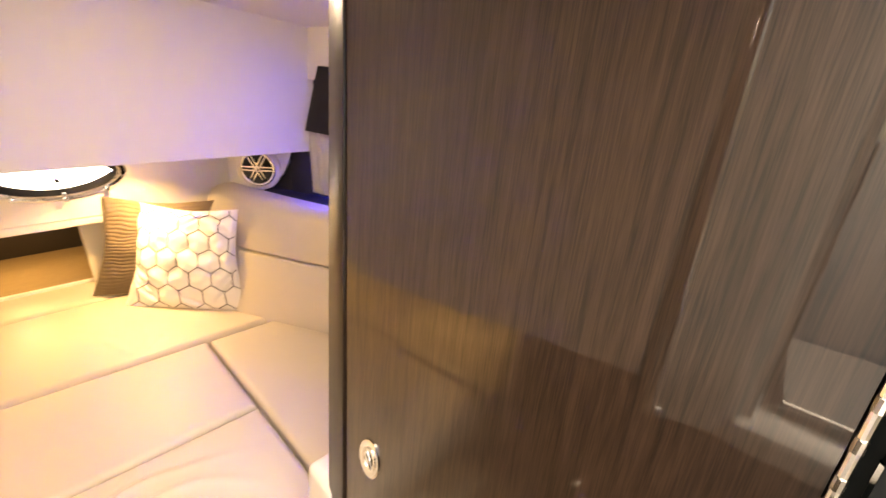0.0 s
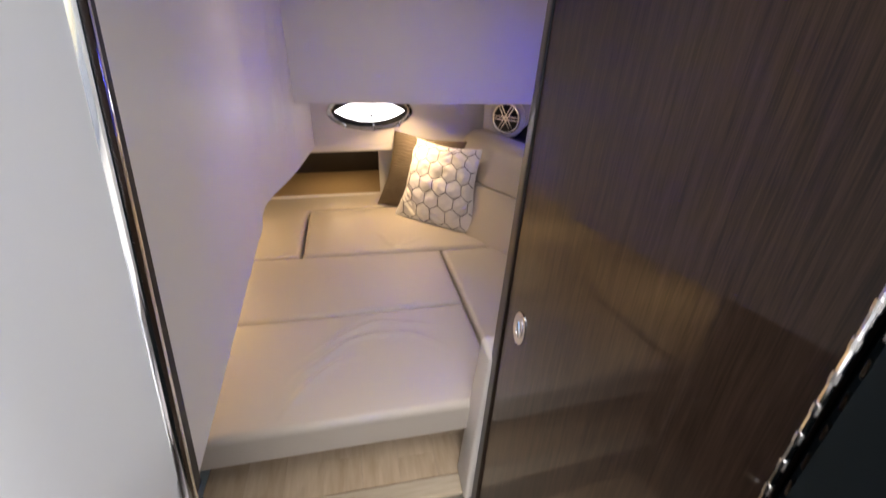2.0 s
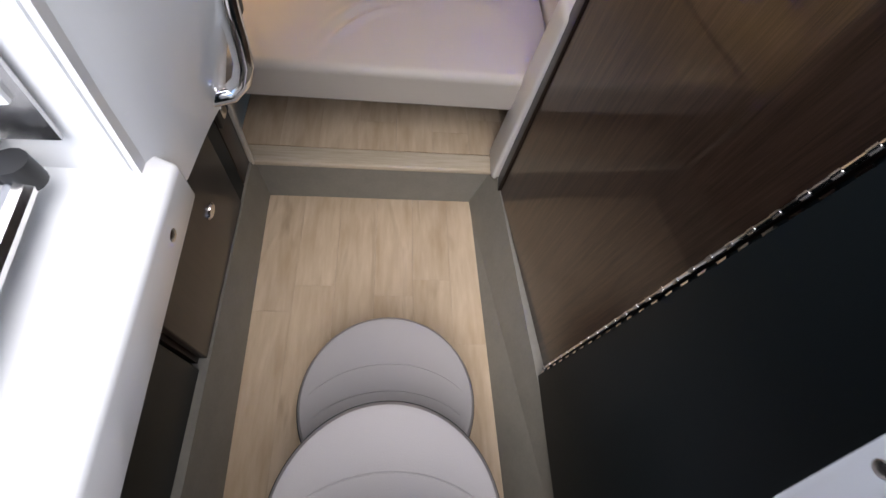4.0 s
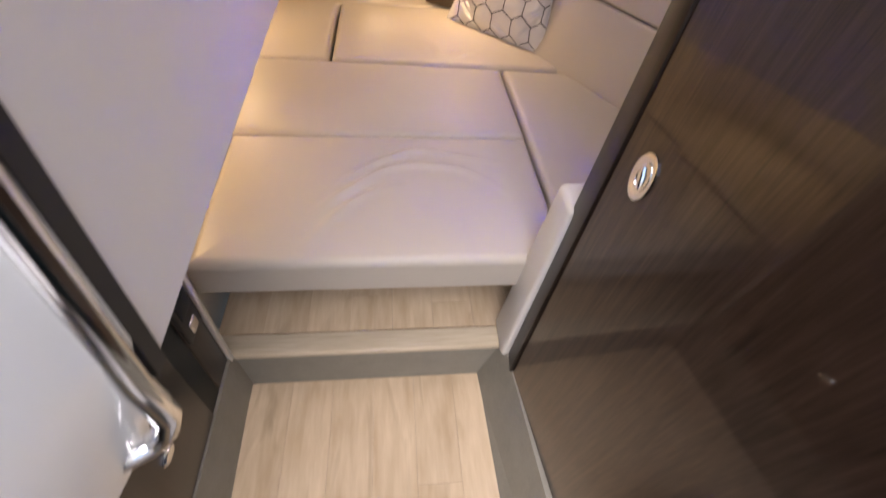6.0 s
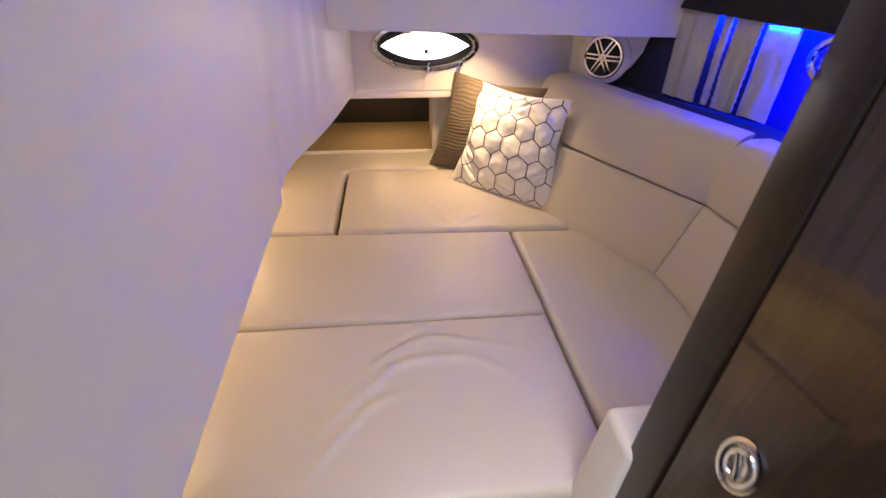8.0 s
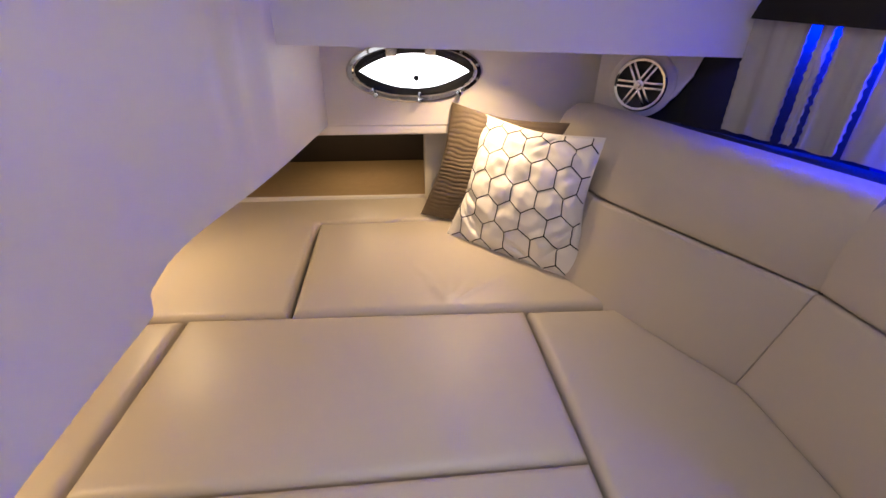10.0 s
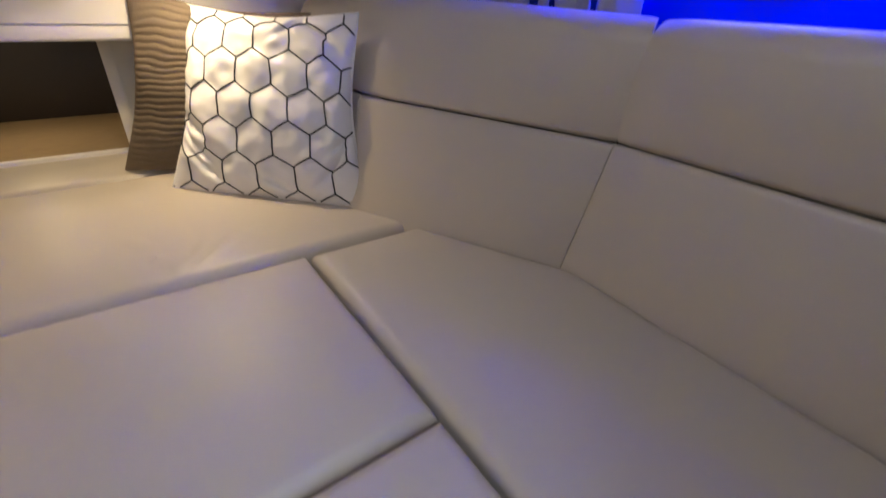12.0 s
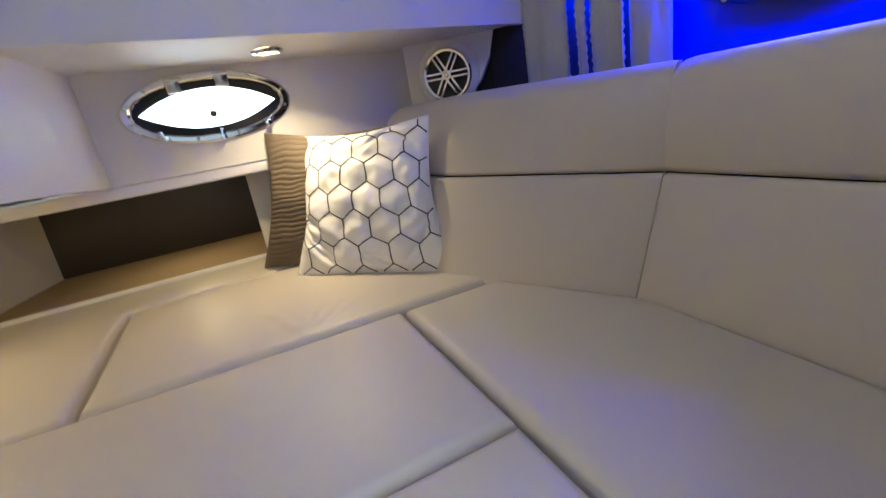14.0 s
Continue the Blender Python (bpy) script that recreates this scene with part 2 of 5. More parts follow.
def tube(bm, points, radius, sides=14, closed=False):
    pts = [Vector(p) for p in points]
    n = len(pts)
    rings, prev = [], None
    for i, p in enumerate(pts):
        a = pts[(i - 1) % n] if (closed or i) else p
        b = pts[(i + 1) % n] if (closed or i < n - 1) else p
        d = (b - a).normalized()
        if prev is None:
            prev = d.orthogonal().normalized()
        prev = (prev - d * prev.dot(d)).normalized()
        q = d.cross(prev)
        rings.append([bm.verts.new(p + radius * (math.cos(k * math.tau / sides) * prev + math.sin(k * math.tau / sides) * q)) for k in range(sides)])
    for i in range(n if closed else n - 1):
        a, b = rings[i], rings[(i + 1) % n]
        for k in range(sides):
            bm.faces.new((a[k], a[(k + 1) % sides], b[(k + 1) % sides], b[k]))
    if not closed:
        bm.faces.new(rings[0][::-1]), bm.faces.new(rings[-1])
    return bm


def lathe(bm, profile, m, sides=40):
    """Turn (radius, height) pairs round the local z axis of m."""
    rings = []
    for r, h in profile:
        if r < 1e-6:
            rings.append([bm.verts.new(m @ Vector((0, 0, h)))])
        else:
            rings.append([bm.verts.new(m @ Vector((r * math.cos(k * math.tau / sides), r * math.sin(k * math.tau / sides), h))) for k in range(sides)])
    for a, b in zip(rings, rings[1:]):
        for k in range(sides):
            k2 = (k + 1) % sides
            f = [a[k % len(a)], a[k2 % len(a)], b[k2 % len(b)], b[k % len(b)]]
            f = list(dict.fromkeys(f))
            if len(f) > 2:
                bm.faces.new(f)
    return bm


def basis(origin, x, up):
    """A pose with local x along x and local y near up; local z is the normal."""
    x = Vector(x).normalized()
    z = x.cross(Vector(up)).normalized()
    y = z.cross(x)
    m = Matrix((x, y, z)).transposed().to_4x4()
    m.translation = Vector(origin)
    return m


def along(poly, n):
    """n points at even parameter steps along a polyline, dense at both ends."""
    pts = [Vector(p) for p in poly]
    out = []
    for i in range(n):
        s = i / (n - 1)
        s = s - 0.145 * math.sin(math.tau * s)
        f = s * (len(pts) - 1)
        k = min(int(f), len(pts) - 2)
        out.append(pts[k].lerp(pts[k + 1], f - k))
    return out


def edge_distance(p, poly):
    best = 1e9
    for a, b in zip(poly, poly[1:] + poly[:1]):
        ab, ap = b - a, p - a
        t = max(0.0, min(1.0, ap.dot(ab) / max(ab.length_squared, 1e-9)))
        best = min(best, (p - (a + ab * t)).length)
    return best


def path_distance(p, line):
    best = 1e9
    for a, b in zip(line, line[1:]):
        ab, ap = b - a, p - a
        t = max(0.0, min(1.0, ap.dot(ab) / max(ab.length_squared, 1e-9)))
        best = min(best, (p - (a + ab * t)).length)
    return best


def roll(d, radius):
    """Drop of a rounded edge at distance d from it."""
    e = min(d, radius)
    return -radius + math.sqrt(max(0.0, radius ** 2 - (radius - e) ** 2))


def pad_mesh(left, right, depth, radius, m=Matrix(), nu=30, nv=30, crown=0.006, relief=None, skirt=True, side_radius=None, lift=0.0):
    """A stuffed pad over the strip between two plan lines, in the local xy plane of m; its face is at local z 0."""
    bm = bmesh.new()
    L, R = along([(*p, 0) for p in left], nv), along([(*p, 0) for p in right], nv)
    poly = [Vector((*p, 0)) for p in left] + [Vector((*p, 0)) for p in reversed(right)]
    grid = []
    for j, (a, b) in enumerate(zip(L, R)):
        row = []
        tv = j / (nv - 1)
        tv = tv - 0.145 * math.sin(math.tau * tv)
        for i in range(nu):
            s = i / (nu - 1)
            s = s - 0.145 * math.sin(math.tau * s)
            p = a.lerp(b, s)
            d = edge_distance(p, poly)
            if side_radius is None:
                z = roll(d, radius)
            else:
                ds = min(path_distance(p, poly[:len(left)]), path_distance(p, poly[len(left):]))
                de = min(path_distance(p, [poly[0], poly[-1]]), path_distance(p, [poly[len(left) - 1], poly[len(left)]]))
                z = roll(ds, side_radius) + roll(de, radius)
            z += crown * (1 - math.exp(-d / 0.06))
            if relief:
                z += relief(p.x, p.y) * min(1, d / 0.05)
            row.append(bm.verts.new(m @ Vector((p.x, p.y, z + lift * s * tv))))
        grid.append(row)
    for a, b in zip(grid, grid[1:]):
        for i in range(nu - 1):
            bm.faces.new((a[i], a[i + 1], b[i + 1], b[i]))
    rim = grid[0] + [r[-1] for r in grid[1:-1]] + grid[-1][::-1] + [r[0] for r in grid[-2:0:-1]]
    if skirt:
        inv = m.inverted()
        low = []
        for v in rim:
            q = inv @ v.co
            low.append(bm.verts.new(m @ Vector((q.x, q.y, -depth))))
        n = len(rim)
        for i in range(n):
            bm.faces.new((rim[i], rim[(i + 1) % n], low[(i + 1) % n], low[i]))
        bm.faces.new(low)
    return bm


# ---- floor and well ----
Z_BERTH, Z_STEP = 0.50, 0.185

floor = setting("floor", slab([(-0.37, -1.35, -0.02), (0.42, -1.35, -0.02), (0.42, 0.02, -0.02), (-0.37, 0.02, -0.02)], (0, 0, 0.012)), COVE,
                "sunken cabin floor of pale oak vinyl planks")
bm = bmesh.new()
hexa(bm, [(-0.35, 0.0, -0.01), (-0.32, -1.35, -0.01), (-0.42, -1.35, -0.01), (-0.42, 0.0, -0.01)],
     [(-0.360, 0.0, 0.195), (-0.354, -1.35, 0.195), (-0.42, -1.35, 0.195), (-0.42, 0.0, 0.195)])
setting("wall_well_port", bm, COVE, "grey-brown vinyl lining of the floor well")
bm = bmesh.new()
hexa(bm, [(0.35, 0.0, -0.01), (0.388, -1.35, -0.01), (0.56, -1.35, -0.01), (0.56, 0.0, -0.01)],
     [(0.404, 0.0, 0.205), (0.490, -1.35, 0.205), (0.56, -1.35, 0.205), (0.56, 0.0, 0.205)])
setting("wall_well_starboard", bm, COVE, "grey-brown vinyl lining of the floor well")
bm = slab([(-0.42, 0.0, -0.01), (0.56, 0.0, -0.01), (0.56, 0.0, Z_STEP - 0.022), (-0.42, 0.0, Z_STEP - 0.022)], (0, 0.04, 0))
setting("step_riser", bm, COVE, "dark grey-brown riser of the berth step")
bm = box(bmesh.new(), -0.42, 0.56, -0.006, 0.062, Z_STEP - 0.02, Z_STEP + 0.002, 0.006)
setting("step_nosing", bm, PLANK_EDGE, "pale oak-coloured nosing along the step edge", True)
platform = setting("platform", box(bmesh.new(), -0.42, 0.60, 0.04, 0.62, Z_STEP - 0.03, Z_STEP - 0.008), COVE,
                   "raised step platform of oak vinyl planks under the berth")

# ---- berth bases and walls ----
bm = box(bmesh.new(), -0.46, 0.62, 0.46, 0.50, Z_STEP - 0.01, 0.385)
setting("berth_front", bm, COVE, "dark front board under the berth cushions")
bm = bmesh.new()
box(bm, -1.05, 1.10, 0.50, 2.62, 0.10, 0.385)
box(bm, 0.60, 1.10, -0.02, 0.50, 0.10, 0.385)
box(bm, -1.05, -0.44, 0.02, 0.50, 0.10, 0.385)
setting("berth_base", bm, GEL_BEIGE, "moulded berth base under the cushions")
bm = box(bmesh.new(), -0.44, 0.60, 0.10, 0.50, 0.355, 0.388)
tagged(part("berth_filler_board", bm, COVE), "dark board carrying the front berth cushion", "board")

FORE_Y = 1.79


def oval_wall(m, outer, centre, a, b, thick, n=72):
    """A wall in the local xy plane of m with an oval opening; outer is a convex ring of corners."""
    bm = bmesh.new()
    c = Vector(centre)
    poly = [Vector(p) for p in outer]
    angles = sorted({round(k * math.tau / n, 5) for k in range(n)} | {round(math.atan2(p.y - c.y, p.x - c.x) % math.tau, 5) for p in poly})

    def reach(d):
        best = None
        for p, q in zip(poly, poly[1:] + poly[:1]):
            e = q - p
            den = d.x * e.y - d.y * e.x
            if abs(den) < 1e-9:
                continue
            w = p - c
            t, s = (w.x * e.y - w.y * e.x) / den, (w.x * d.y - w.y * d.x) / den
            if t > 0 and -1e-4 <= s <= 1.0001 and (best is None or t < best):
                best = t
        return c + d * best
    rings = []
    for z in (0.0, -thick):
        inner, outr = [], []
        for g in angles:
            d = Vector((math.cos(g), math.sin(g)))
            r = 1 / math.sqrt((d.x / a) ** 2 + (d.y / b) ** 2)
            p, q = c + d * r, reach(d)
            inner.append(bm.verts.new(m @ Vector((p.x, p.y, z))))
            outr.append(bm.verts.new(m @ Vector((q.x, q.y, z))))
        rings.append((inner, outr))
    k = len(angles)
    (i0, o0), (i1, o1) = rings
    for i in range(k):
        j = (i + 1) % k
        bm.faces.new((i0[i], o0[i], o0[j], i0[j]))
        bm.faces.new((i1[j], o1[j], o1[i], i1[i]))
        bm.faces.new((i0[j], i1[j], i1[i], i0[i]))
        bm.faces.new((o0[i], o1[i], o1[j], o0[j]))
    return bm


# forward wall with the oval port; it ends below in a lip over the niche
FORE = basis((0, FORE_Y, 0), (1, 0, 0), (0, 0, 1))
setting("wall_fore", oval_wall(FORE, [(-0.09, 0.885), (0.97, 0.885), (0.97, 1.24), (-0.09, 1.24)], (0.255, 1.078), 0.222, 0.083, 0.03), LINER,
        "cream liner wall with an oval port in it")
setting("trim_niche_lip", box(bmesh.new(), -0.75, 0.98, FORE_Y + 0.004, 1.905, 0.845, 0.886, 0.008), LINER, "cream moulded lip over the niche", True)

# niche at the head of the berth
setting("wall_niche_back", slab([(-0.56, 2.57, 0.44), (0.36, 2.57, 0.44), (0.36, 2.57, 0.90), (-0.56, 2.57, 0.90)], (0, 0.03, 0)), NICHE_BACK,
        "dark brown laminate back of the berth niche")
setting("wall_niche_starboard", slab([(0.335, 2.57, 0.40), (0.30, 1.93, 0.40), (0.30, 1.93, 0.90), (0.335, 2.57, 0.90)], (0.03, 0, 0)), GEL_BEIGE,
        "beige side wall of the berth niche")
setting("wall_niche_front", slab([(0.330, 1.935, 0.40), (0.98, 1.935, 0.40), (0.98, 1.935, 0.90), (0.330, 1.935, 0.90)], (0, 0.02, 0)), GEL_BEIGE,
        "beige panel beside the berth niche")
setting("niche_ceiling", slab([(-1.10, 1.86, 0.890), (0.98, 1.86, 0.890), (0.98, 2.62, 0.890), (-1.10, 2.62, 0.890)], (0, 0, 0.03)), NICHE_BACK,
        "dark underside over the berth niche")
setting("shelf", slab([(-0.72, 2.005, 0.44), (0.34, 1.985, 0.44), (0.34, 2.58, 0.44), (-0.56, 2.58, 0.44)], (0, 0, 0.055), 0.004), SHELF,
        "tan carpeted shelf at the head of the berth")
setting("trim_shelf_lip", slab([(-0.74, 2.002, 0.44), (0.33, 1.982, 0.44), (0.33, 2.000, 0.44), (-0.74, 2.020, 0.44)], (0, 0, 0.072), 0.005), LINER, "cream rounded lip along the shelf front", True)
bm = bmesh.new()
hexa(bm, [(-0.54, 2.60, 0.38), (-0.66, 2.20, 0.38), (-0.70, 2.20, 0.38), (-0.58, 2.60, 0.38)],
     [(-0.52, 2.60, 0.92), (-0.62, 2.20, 0.92), (-0.66, 2.20, 0.92), (-0.56, 2.60, 0.92)])
setting("wall_niche_port", bm, GEL_BEIGE, "beige side wall of the berth niche")
for k, (p, q) in enumerate([((-0.64, 2.22), (-0.82, 1.75)), ((-0.82, 1.75), (-1.02, 1.0)), ((-1.02, 1.0), (-1.06, -0.05))]):
    setting(f"wall_port_hull_{k + 1}", slab([(*p, 0.38), (*q, 0.38), (*q, 0.95), (*p, 0.95)], (-0.03, 0, 0)), GEL_BEIGE, "beige hull lining beside the berth")
setting("ceiling_port_recess", slab([(-0.25, -0.02, 0.962), (-1.10, -0.02, 0.962), (-1.10, 1.90, 0.962), (-0.25, 1.78, 0.962)], (0, 0, 0.03)), GEL_BEIGE,
        "beige underside of the side moulding over the berth")
setting("wall_port_aft", slab([(-0.43, -0.02, 0.18), (-1.08, -0.02, 0.18), (-1.08, -0.02, 1.0), (-0.43, -0.02, 1.0)], (0, -0.02, 0)), GEL_BEIGE, "beige end wall of the berth recess")

# port side moulding: a plain aft panel that ends in a soft edge, then slack vertical folds towards the bow
def smooth01(t):
    t = max(0.0, min(1.0, t))
    return t * t * (3 - 2 * t)


def port_side(y, w):
    """A point of the port side at the length y and the relative height w."""
    if y <= 0.64:
        s = (y + 0.435) / 1.075
        low, high, z0 = -0.102 - 0.098 * s, -0.022 - 0.116 * s, 0.985 - 0.105 * s
    else:
        u = ((y - 0.64) / 1.16) ** 0.77
        low = -0.160 + 0.080 * u - 0.040 * math.exp(-(u / 0.40) ** 2)
        high = low + 0.062 * (1 - u) ** 2 - 0.012 * math.sin(math.pi * u)
        z0 = 0.950 - 0.048 * u - 0.034 * math.exp(-(u / 0.14) ** 2) - 0.020 * u ** 4
        z0 = 0.880 + (z0 - 0.880) * smooth01((y - 0.64) / 0.012)
    x = low + (high - low) * w
    fade = 1 - smooth01((w - 0.28) / 0.22)
    x -= 0.007 * smooth01((y - 0.64) / 0.08) * math.exp(-(max(0.0, y - 0.64) / 0.22) ** 2) * fade
    x += 0.003 * math.exp(-((y - 0.60) / 0.06) ** 2) * fade
    for cy, lean, width, h in ((0.90, 0.10, 0.045, 0.007), (1.02, 0.16, 0.028, 0.013), (1.11, 0.10, 0.022, -0.009), (1.19, 0.05, 0.032, 0.012)):
        x += h * math.exp(-((y - cy - lean * (w - 0.3)) / width) ** 2) * smooth01(w / 0.15)
    return Vector((x, y, z0 + (1.95 - z0) * w))


bm = bmesh.new()
stations = [-0.435 + 1.035 * i / 14 for i in range(14)] + [0.60 + 0.16 * i / 26 for i in range(26)] + [0.76 + 1.04 * i / 44 for i in range(45)]
rows = [[bm.verts.new(port_side(y, (j / 22) ** 1.15)) for y in stations] for j in range(23)]
rows.insert(0, [bm.verts.new(v.co + Vector((-0.16, 0, 0.008))) for v in rows[0]])
for a, b in zip(rows, rows[1:]):
    for i in range(len(stations) - 1):
        bm.faces.new((a[i], a[i + 1], b[i + 1], b[i]))
r = bmesh.ops.extrude_face_region(bm, geom=list(bm.faces))
bmesh.ops.translate(bm, vec=(-0.02, 0, 0.004), verts=[v for v in r["geom"] if isinstance(v, bmesh.types.BMVert)])
setting("wall_port_panel", bm, LINER, "large smooth lilac-tinged cream side panel with soft vertical folds", True)

# overhead
bm = bmesh.new()
N = 24
top_z = lambda x: 1.806 - 0.062 * max(0, x + 0.1) ** 1.5
lowr, highr = [], []
for i in range(N):
    x = -0.13 + (1.42 + 0.13) * i / (N - 1)
    s = (x + 0.118) / 1.438
    lowr.append((x, 1.303 + 0.072 * s, 1.200 - 0.034 * s))
    highr.append((x, 1.27 + 0.06 * s, top_z(x) + 0.03))
for off in (0.0, 0.03):
    a = [bm.verts.new((p[0], p[1] + off, p[2])) for p in lowr]
    b = [bm.verts.new((p[0], p[1] + off, p[2])) for p in highr]
    for i in range(N - 1):
        bm.faces.new((a[i], a[i + 1], b[i + 1], b[i]))
    if off == 0.0:
        a0, b0 = a, b
for r0, r1 in ((a0, a), (b0, b)):
    for i in range(N - 1):
        bm.faces.new((r0[i], r1[i], r1[i + 1], r0[i + 1]))
bm.faces.new((a0[0], b0[0], b[0], a[0])), bm.faces.new((a0[-1], a[-1], b[-1], b0[-1]))
setting("wall_header", bm, LINER, "cream overhead panel dropping from the cabin ceiling", True)
setting("ceiling_soffit", slab([(-0.12, 1.325, 1.206), (1.40, 1.395, 1.170), (1.40, 1.90, 1.170), (-0.12, 1.82, 1.214)], (0, 0, 0.03)), LINER,
        "cream soffit with a small downlight")
bm = bmesh.new()
prof = []
for i in range(N):
    x = -0.30 + 1.80 * i / (N - 1)
    prof.append((x, top_z(x)))
a = [bm.verts.new((x, 1.36, z)) for x, z in prof]
b = [bm.verts.new((x, -0.55, z + 0.06)) for x, z in prof]
for i in range(N - 1):
    bm.faces.new((a[i], b[i], b[i + 1], a[i + 1]))
r = bmesh.ops.extrude_face_region(bm, geom=list(bm.faces))
bmesh.ops.translate(bm, vec=(0, 0, 0.06), verts=[v for v in r["geom"] if isinstance(v, bmesh.types.BMVert)])
setting("ceiling", bm, LINER, "smooth cream cabin ceiling", True)
setting("deck", slab([(-1.3, -0.55, 2.0), (1.7, -0.55, 2.0), (1.7, 3.0, 1.9), (-1.3, 3.0, 1.9)], (0, 0, 0.05)), GEL, "white gelcoat foredeck over the cabin")
setting("wall_bow", slab([(-1.2, 2.64, 0.0), (1.7, 2.64, 0.0), (1.7, 2.64, 0.93), (-1.2, 2.64, 0.93)], (0, 0.04, 0)), GEL, "white hull at the bow")

# starboard: speaker corner, hull, bulkhead
SPK_C, SPK_N = Vector((1.036, 1.600, 1.062)), Vector((-0.70, -0.714, 0.0)).normalized()
SPK = basis(SPK_C, (0.714, -0.70, 0), (0, 0, 1))
SPK_EDGE = [(0.925, 1.714, 0.86), (1.020, 1.619, 0.86), (1.040, 1.599, 0.940), (1.078, 1.561, 0.975), (1.118, 1.521, 1.030), (1.145, 1.494, 1.100), (1.165, 1.474, 1.20), (0.925, 1.714, 1.20)]
setting("wall_speaker", slab(SPK_EDGE, tuple(-SPK_N * 0.03)), LINER, "cream moulded corner panel curving round the loudspeaker")
setting("wall_speaker_back", slab([(0.96, 1.74, 0.86), (1.20, 1.505, 0.86), (1.20, 1.505, 1.20), (0.96, 1.74, 1.20)], tuple(-SPK_N * 0.02)), CHARCOAL, "dark felt behind the loudspeaker corner")
setting("wall_fore_return", slab([(0.925, 1.714, 0.86), (0.97, 1.79, 0.86), (0.97, 1.79, 1.22), (0.925, 1.714, 1.22)], (0.02, 0.01, 0)), LINER, "cream return beside the loudspeaker")
setting("wall_hull_forward", slab([(1.155, 1.50, 0.86), (1.3705, 1.02, 0.86), (1.3705, 1.02, 1.50), (1.155, 1.50, 1.50)], (0.03, 0.01, 0)), CHARCOAL,
        "charcoal felt hull lining behind the curtain")
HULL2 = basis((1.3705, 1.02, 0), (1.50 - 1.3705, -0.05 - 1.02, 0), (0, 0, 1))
setting("wall_hull", oval_wall(HULL2, [(0, 0.86), (1.078, 0.86), (1.078, 1.50), (0, 1.50)], (0.332, 1.172), 0.222, 0.083, 0.03), HULL_LED_TINT,
        "hull side with the LED's blue put into its colour, with an oval port")
setting("wall_hull_top", slab([(1.17, 1.47, 1.50), (1.52, -0.05, 1.50), (1.52, -0.05, 1.85), (1.17, 1.47, 1.85)], (0.03, 0.01, 0)), LINER, "cream upper hull side")
bm = bmesh.new()
hexa(bm, [(0.90, 1.74, 0.90), (1.22, 1.48, 0.90), (1.40, 0.85, 0.90), (1.13, 0.77, 0.90), (0.95, 1.36, 0.90)], [(0.90, 1.74, 0.945), (1.22, 1.48, 0.945), (1.40, 0.85, 0.945), (1.13, 0.77, 0.945), (0.95, 1.36, 0.945)])
hexa(bm, [(1.13, 0.77, 0.90), (1.40, 0.85, 0.90), (1.51, -0.05, 0.90), (1.16, -0.05, 0.90)], [(1.13, 0.77, 0.945), (1.40, 0.85, 0.945), (1.51, -0.05, 0.945), (1.16, -0.05, 0.945)])
setting("ledge_backrest", bm, CHARCOAL, "dark ledge behind the backrest")
bm = bmesh.new()
hexa(bm, [(0.80, 1.80, 0.30), (0.82, 1.30, 0.30), (1.10, 0.77, 0.30), (1.115, -0.03, 0.30), (1.16, -0.03, 0.30), (1.15, 0.79, 0.30), (0.95, 1.80, 0.30)],
     [(0.90, 1.80, 0.92), (0.93, 1.33, 0.92), (1.17, 0.77, 0.92), (1.19, -0.03, 0.92), (1.24, -0.03, 0.92), (1.22, 0.79, 0.92), (1.02, 1.80, 0.92)])
setting("wall_backrest_board", bm, CHARCOAL, "dark board behind the backrest pads")
setting("bulkhead_berth", slab([(0.52, -0.05, 0.20), (1.56, -0.05, 0.20), (1.56, -0.05, 1.95), (0.52, -0.05, 1.95)], (0, 0.03, 0)), WOOD_DARK, "dark glossy wood bulkhead closing the berth")

# ---- starboard door, jamb and companionway ----


def door_point(y, z):
    """The plane of the glossy starboard door."""
    s = (-0.10 - y) / 0.52
    return Vector((0.398 + 0.066 * z + (0.057 - 0.021 * z) * s, y, z))


door = thing("cabin_door", None, "glossy dark brown wood veneer door, shut, beside the cabin well", "door")
D_F, D_B, D_T = -0.085, 0.210, 1.99
D_A = -0.657
bm = bmesh.new()
sheets = []
for off in (Vector(), Vector((0.028, 0.003, 0))):
    sheets.append([[bm.verts.new(door_point(D_A + (D_F - 0.02 + 0.075 * j / 16 - D_A) * i / 8, D_B + (D_T - D_B) * j / 16) + off) for i in range(9)] for j in range(17)])
    for a, b in zip(sheets[-1], sheets[-1][1:]):
        for i in range(8):
            bm.faces.new((a[i], a[i + 1], b[i + 1], b[i]))
f, k = sheets
rim = lambda g: g[0] + [r[-1] for r in g[1:-1]] + g[-1][::-1] + [r[0] for r in g[-2:0:-1]]
ra, rb = rim(f), rim(k)
for i in range(len(ra)):
    bm.faces.new((ra[i], ra[(i + 1) % len(ra)], rb[(i + 1) % len(ra)], rb[i]))
panel = part("door_panel", bm, WOOD, door)
lm = basis(door_point(-0.142, 0.928) + Vector((-0.002, 0, 0)), (-0.09, 0.996, 0), (0, 0, 1))
if (lm.to_3x3() @ Vector((0, 0, 1))).x > 0:
    lm = basis(door_point(-0.142, 0.928) + Vector((-0.002, 0, 0)), (0.09, -0.996, 0), (0.07, 0, 1))
stretch = lm @ Matrix.Diagonal((0.72, 1.12, 0.28, 1))
latch = part("latch", lathe(bmesh.new(), [(0.036, -0.004), (0.036, 0.003), (0.033, 0.006), (0.027, 0.0065), (0.024, 0.003), (0.0, 0.003)], stretch), CHROME, panel, "oval chrome flush latch")
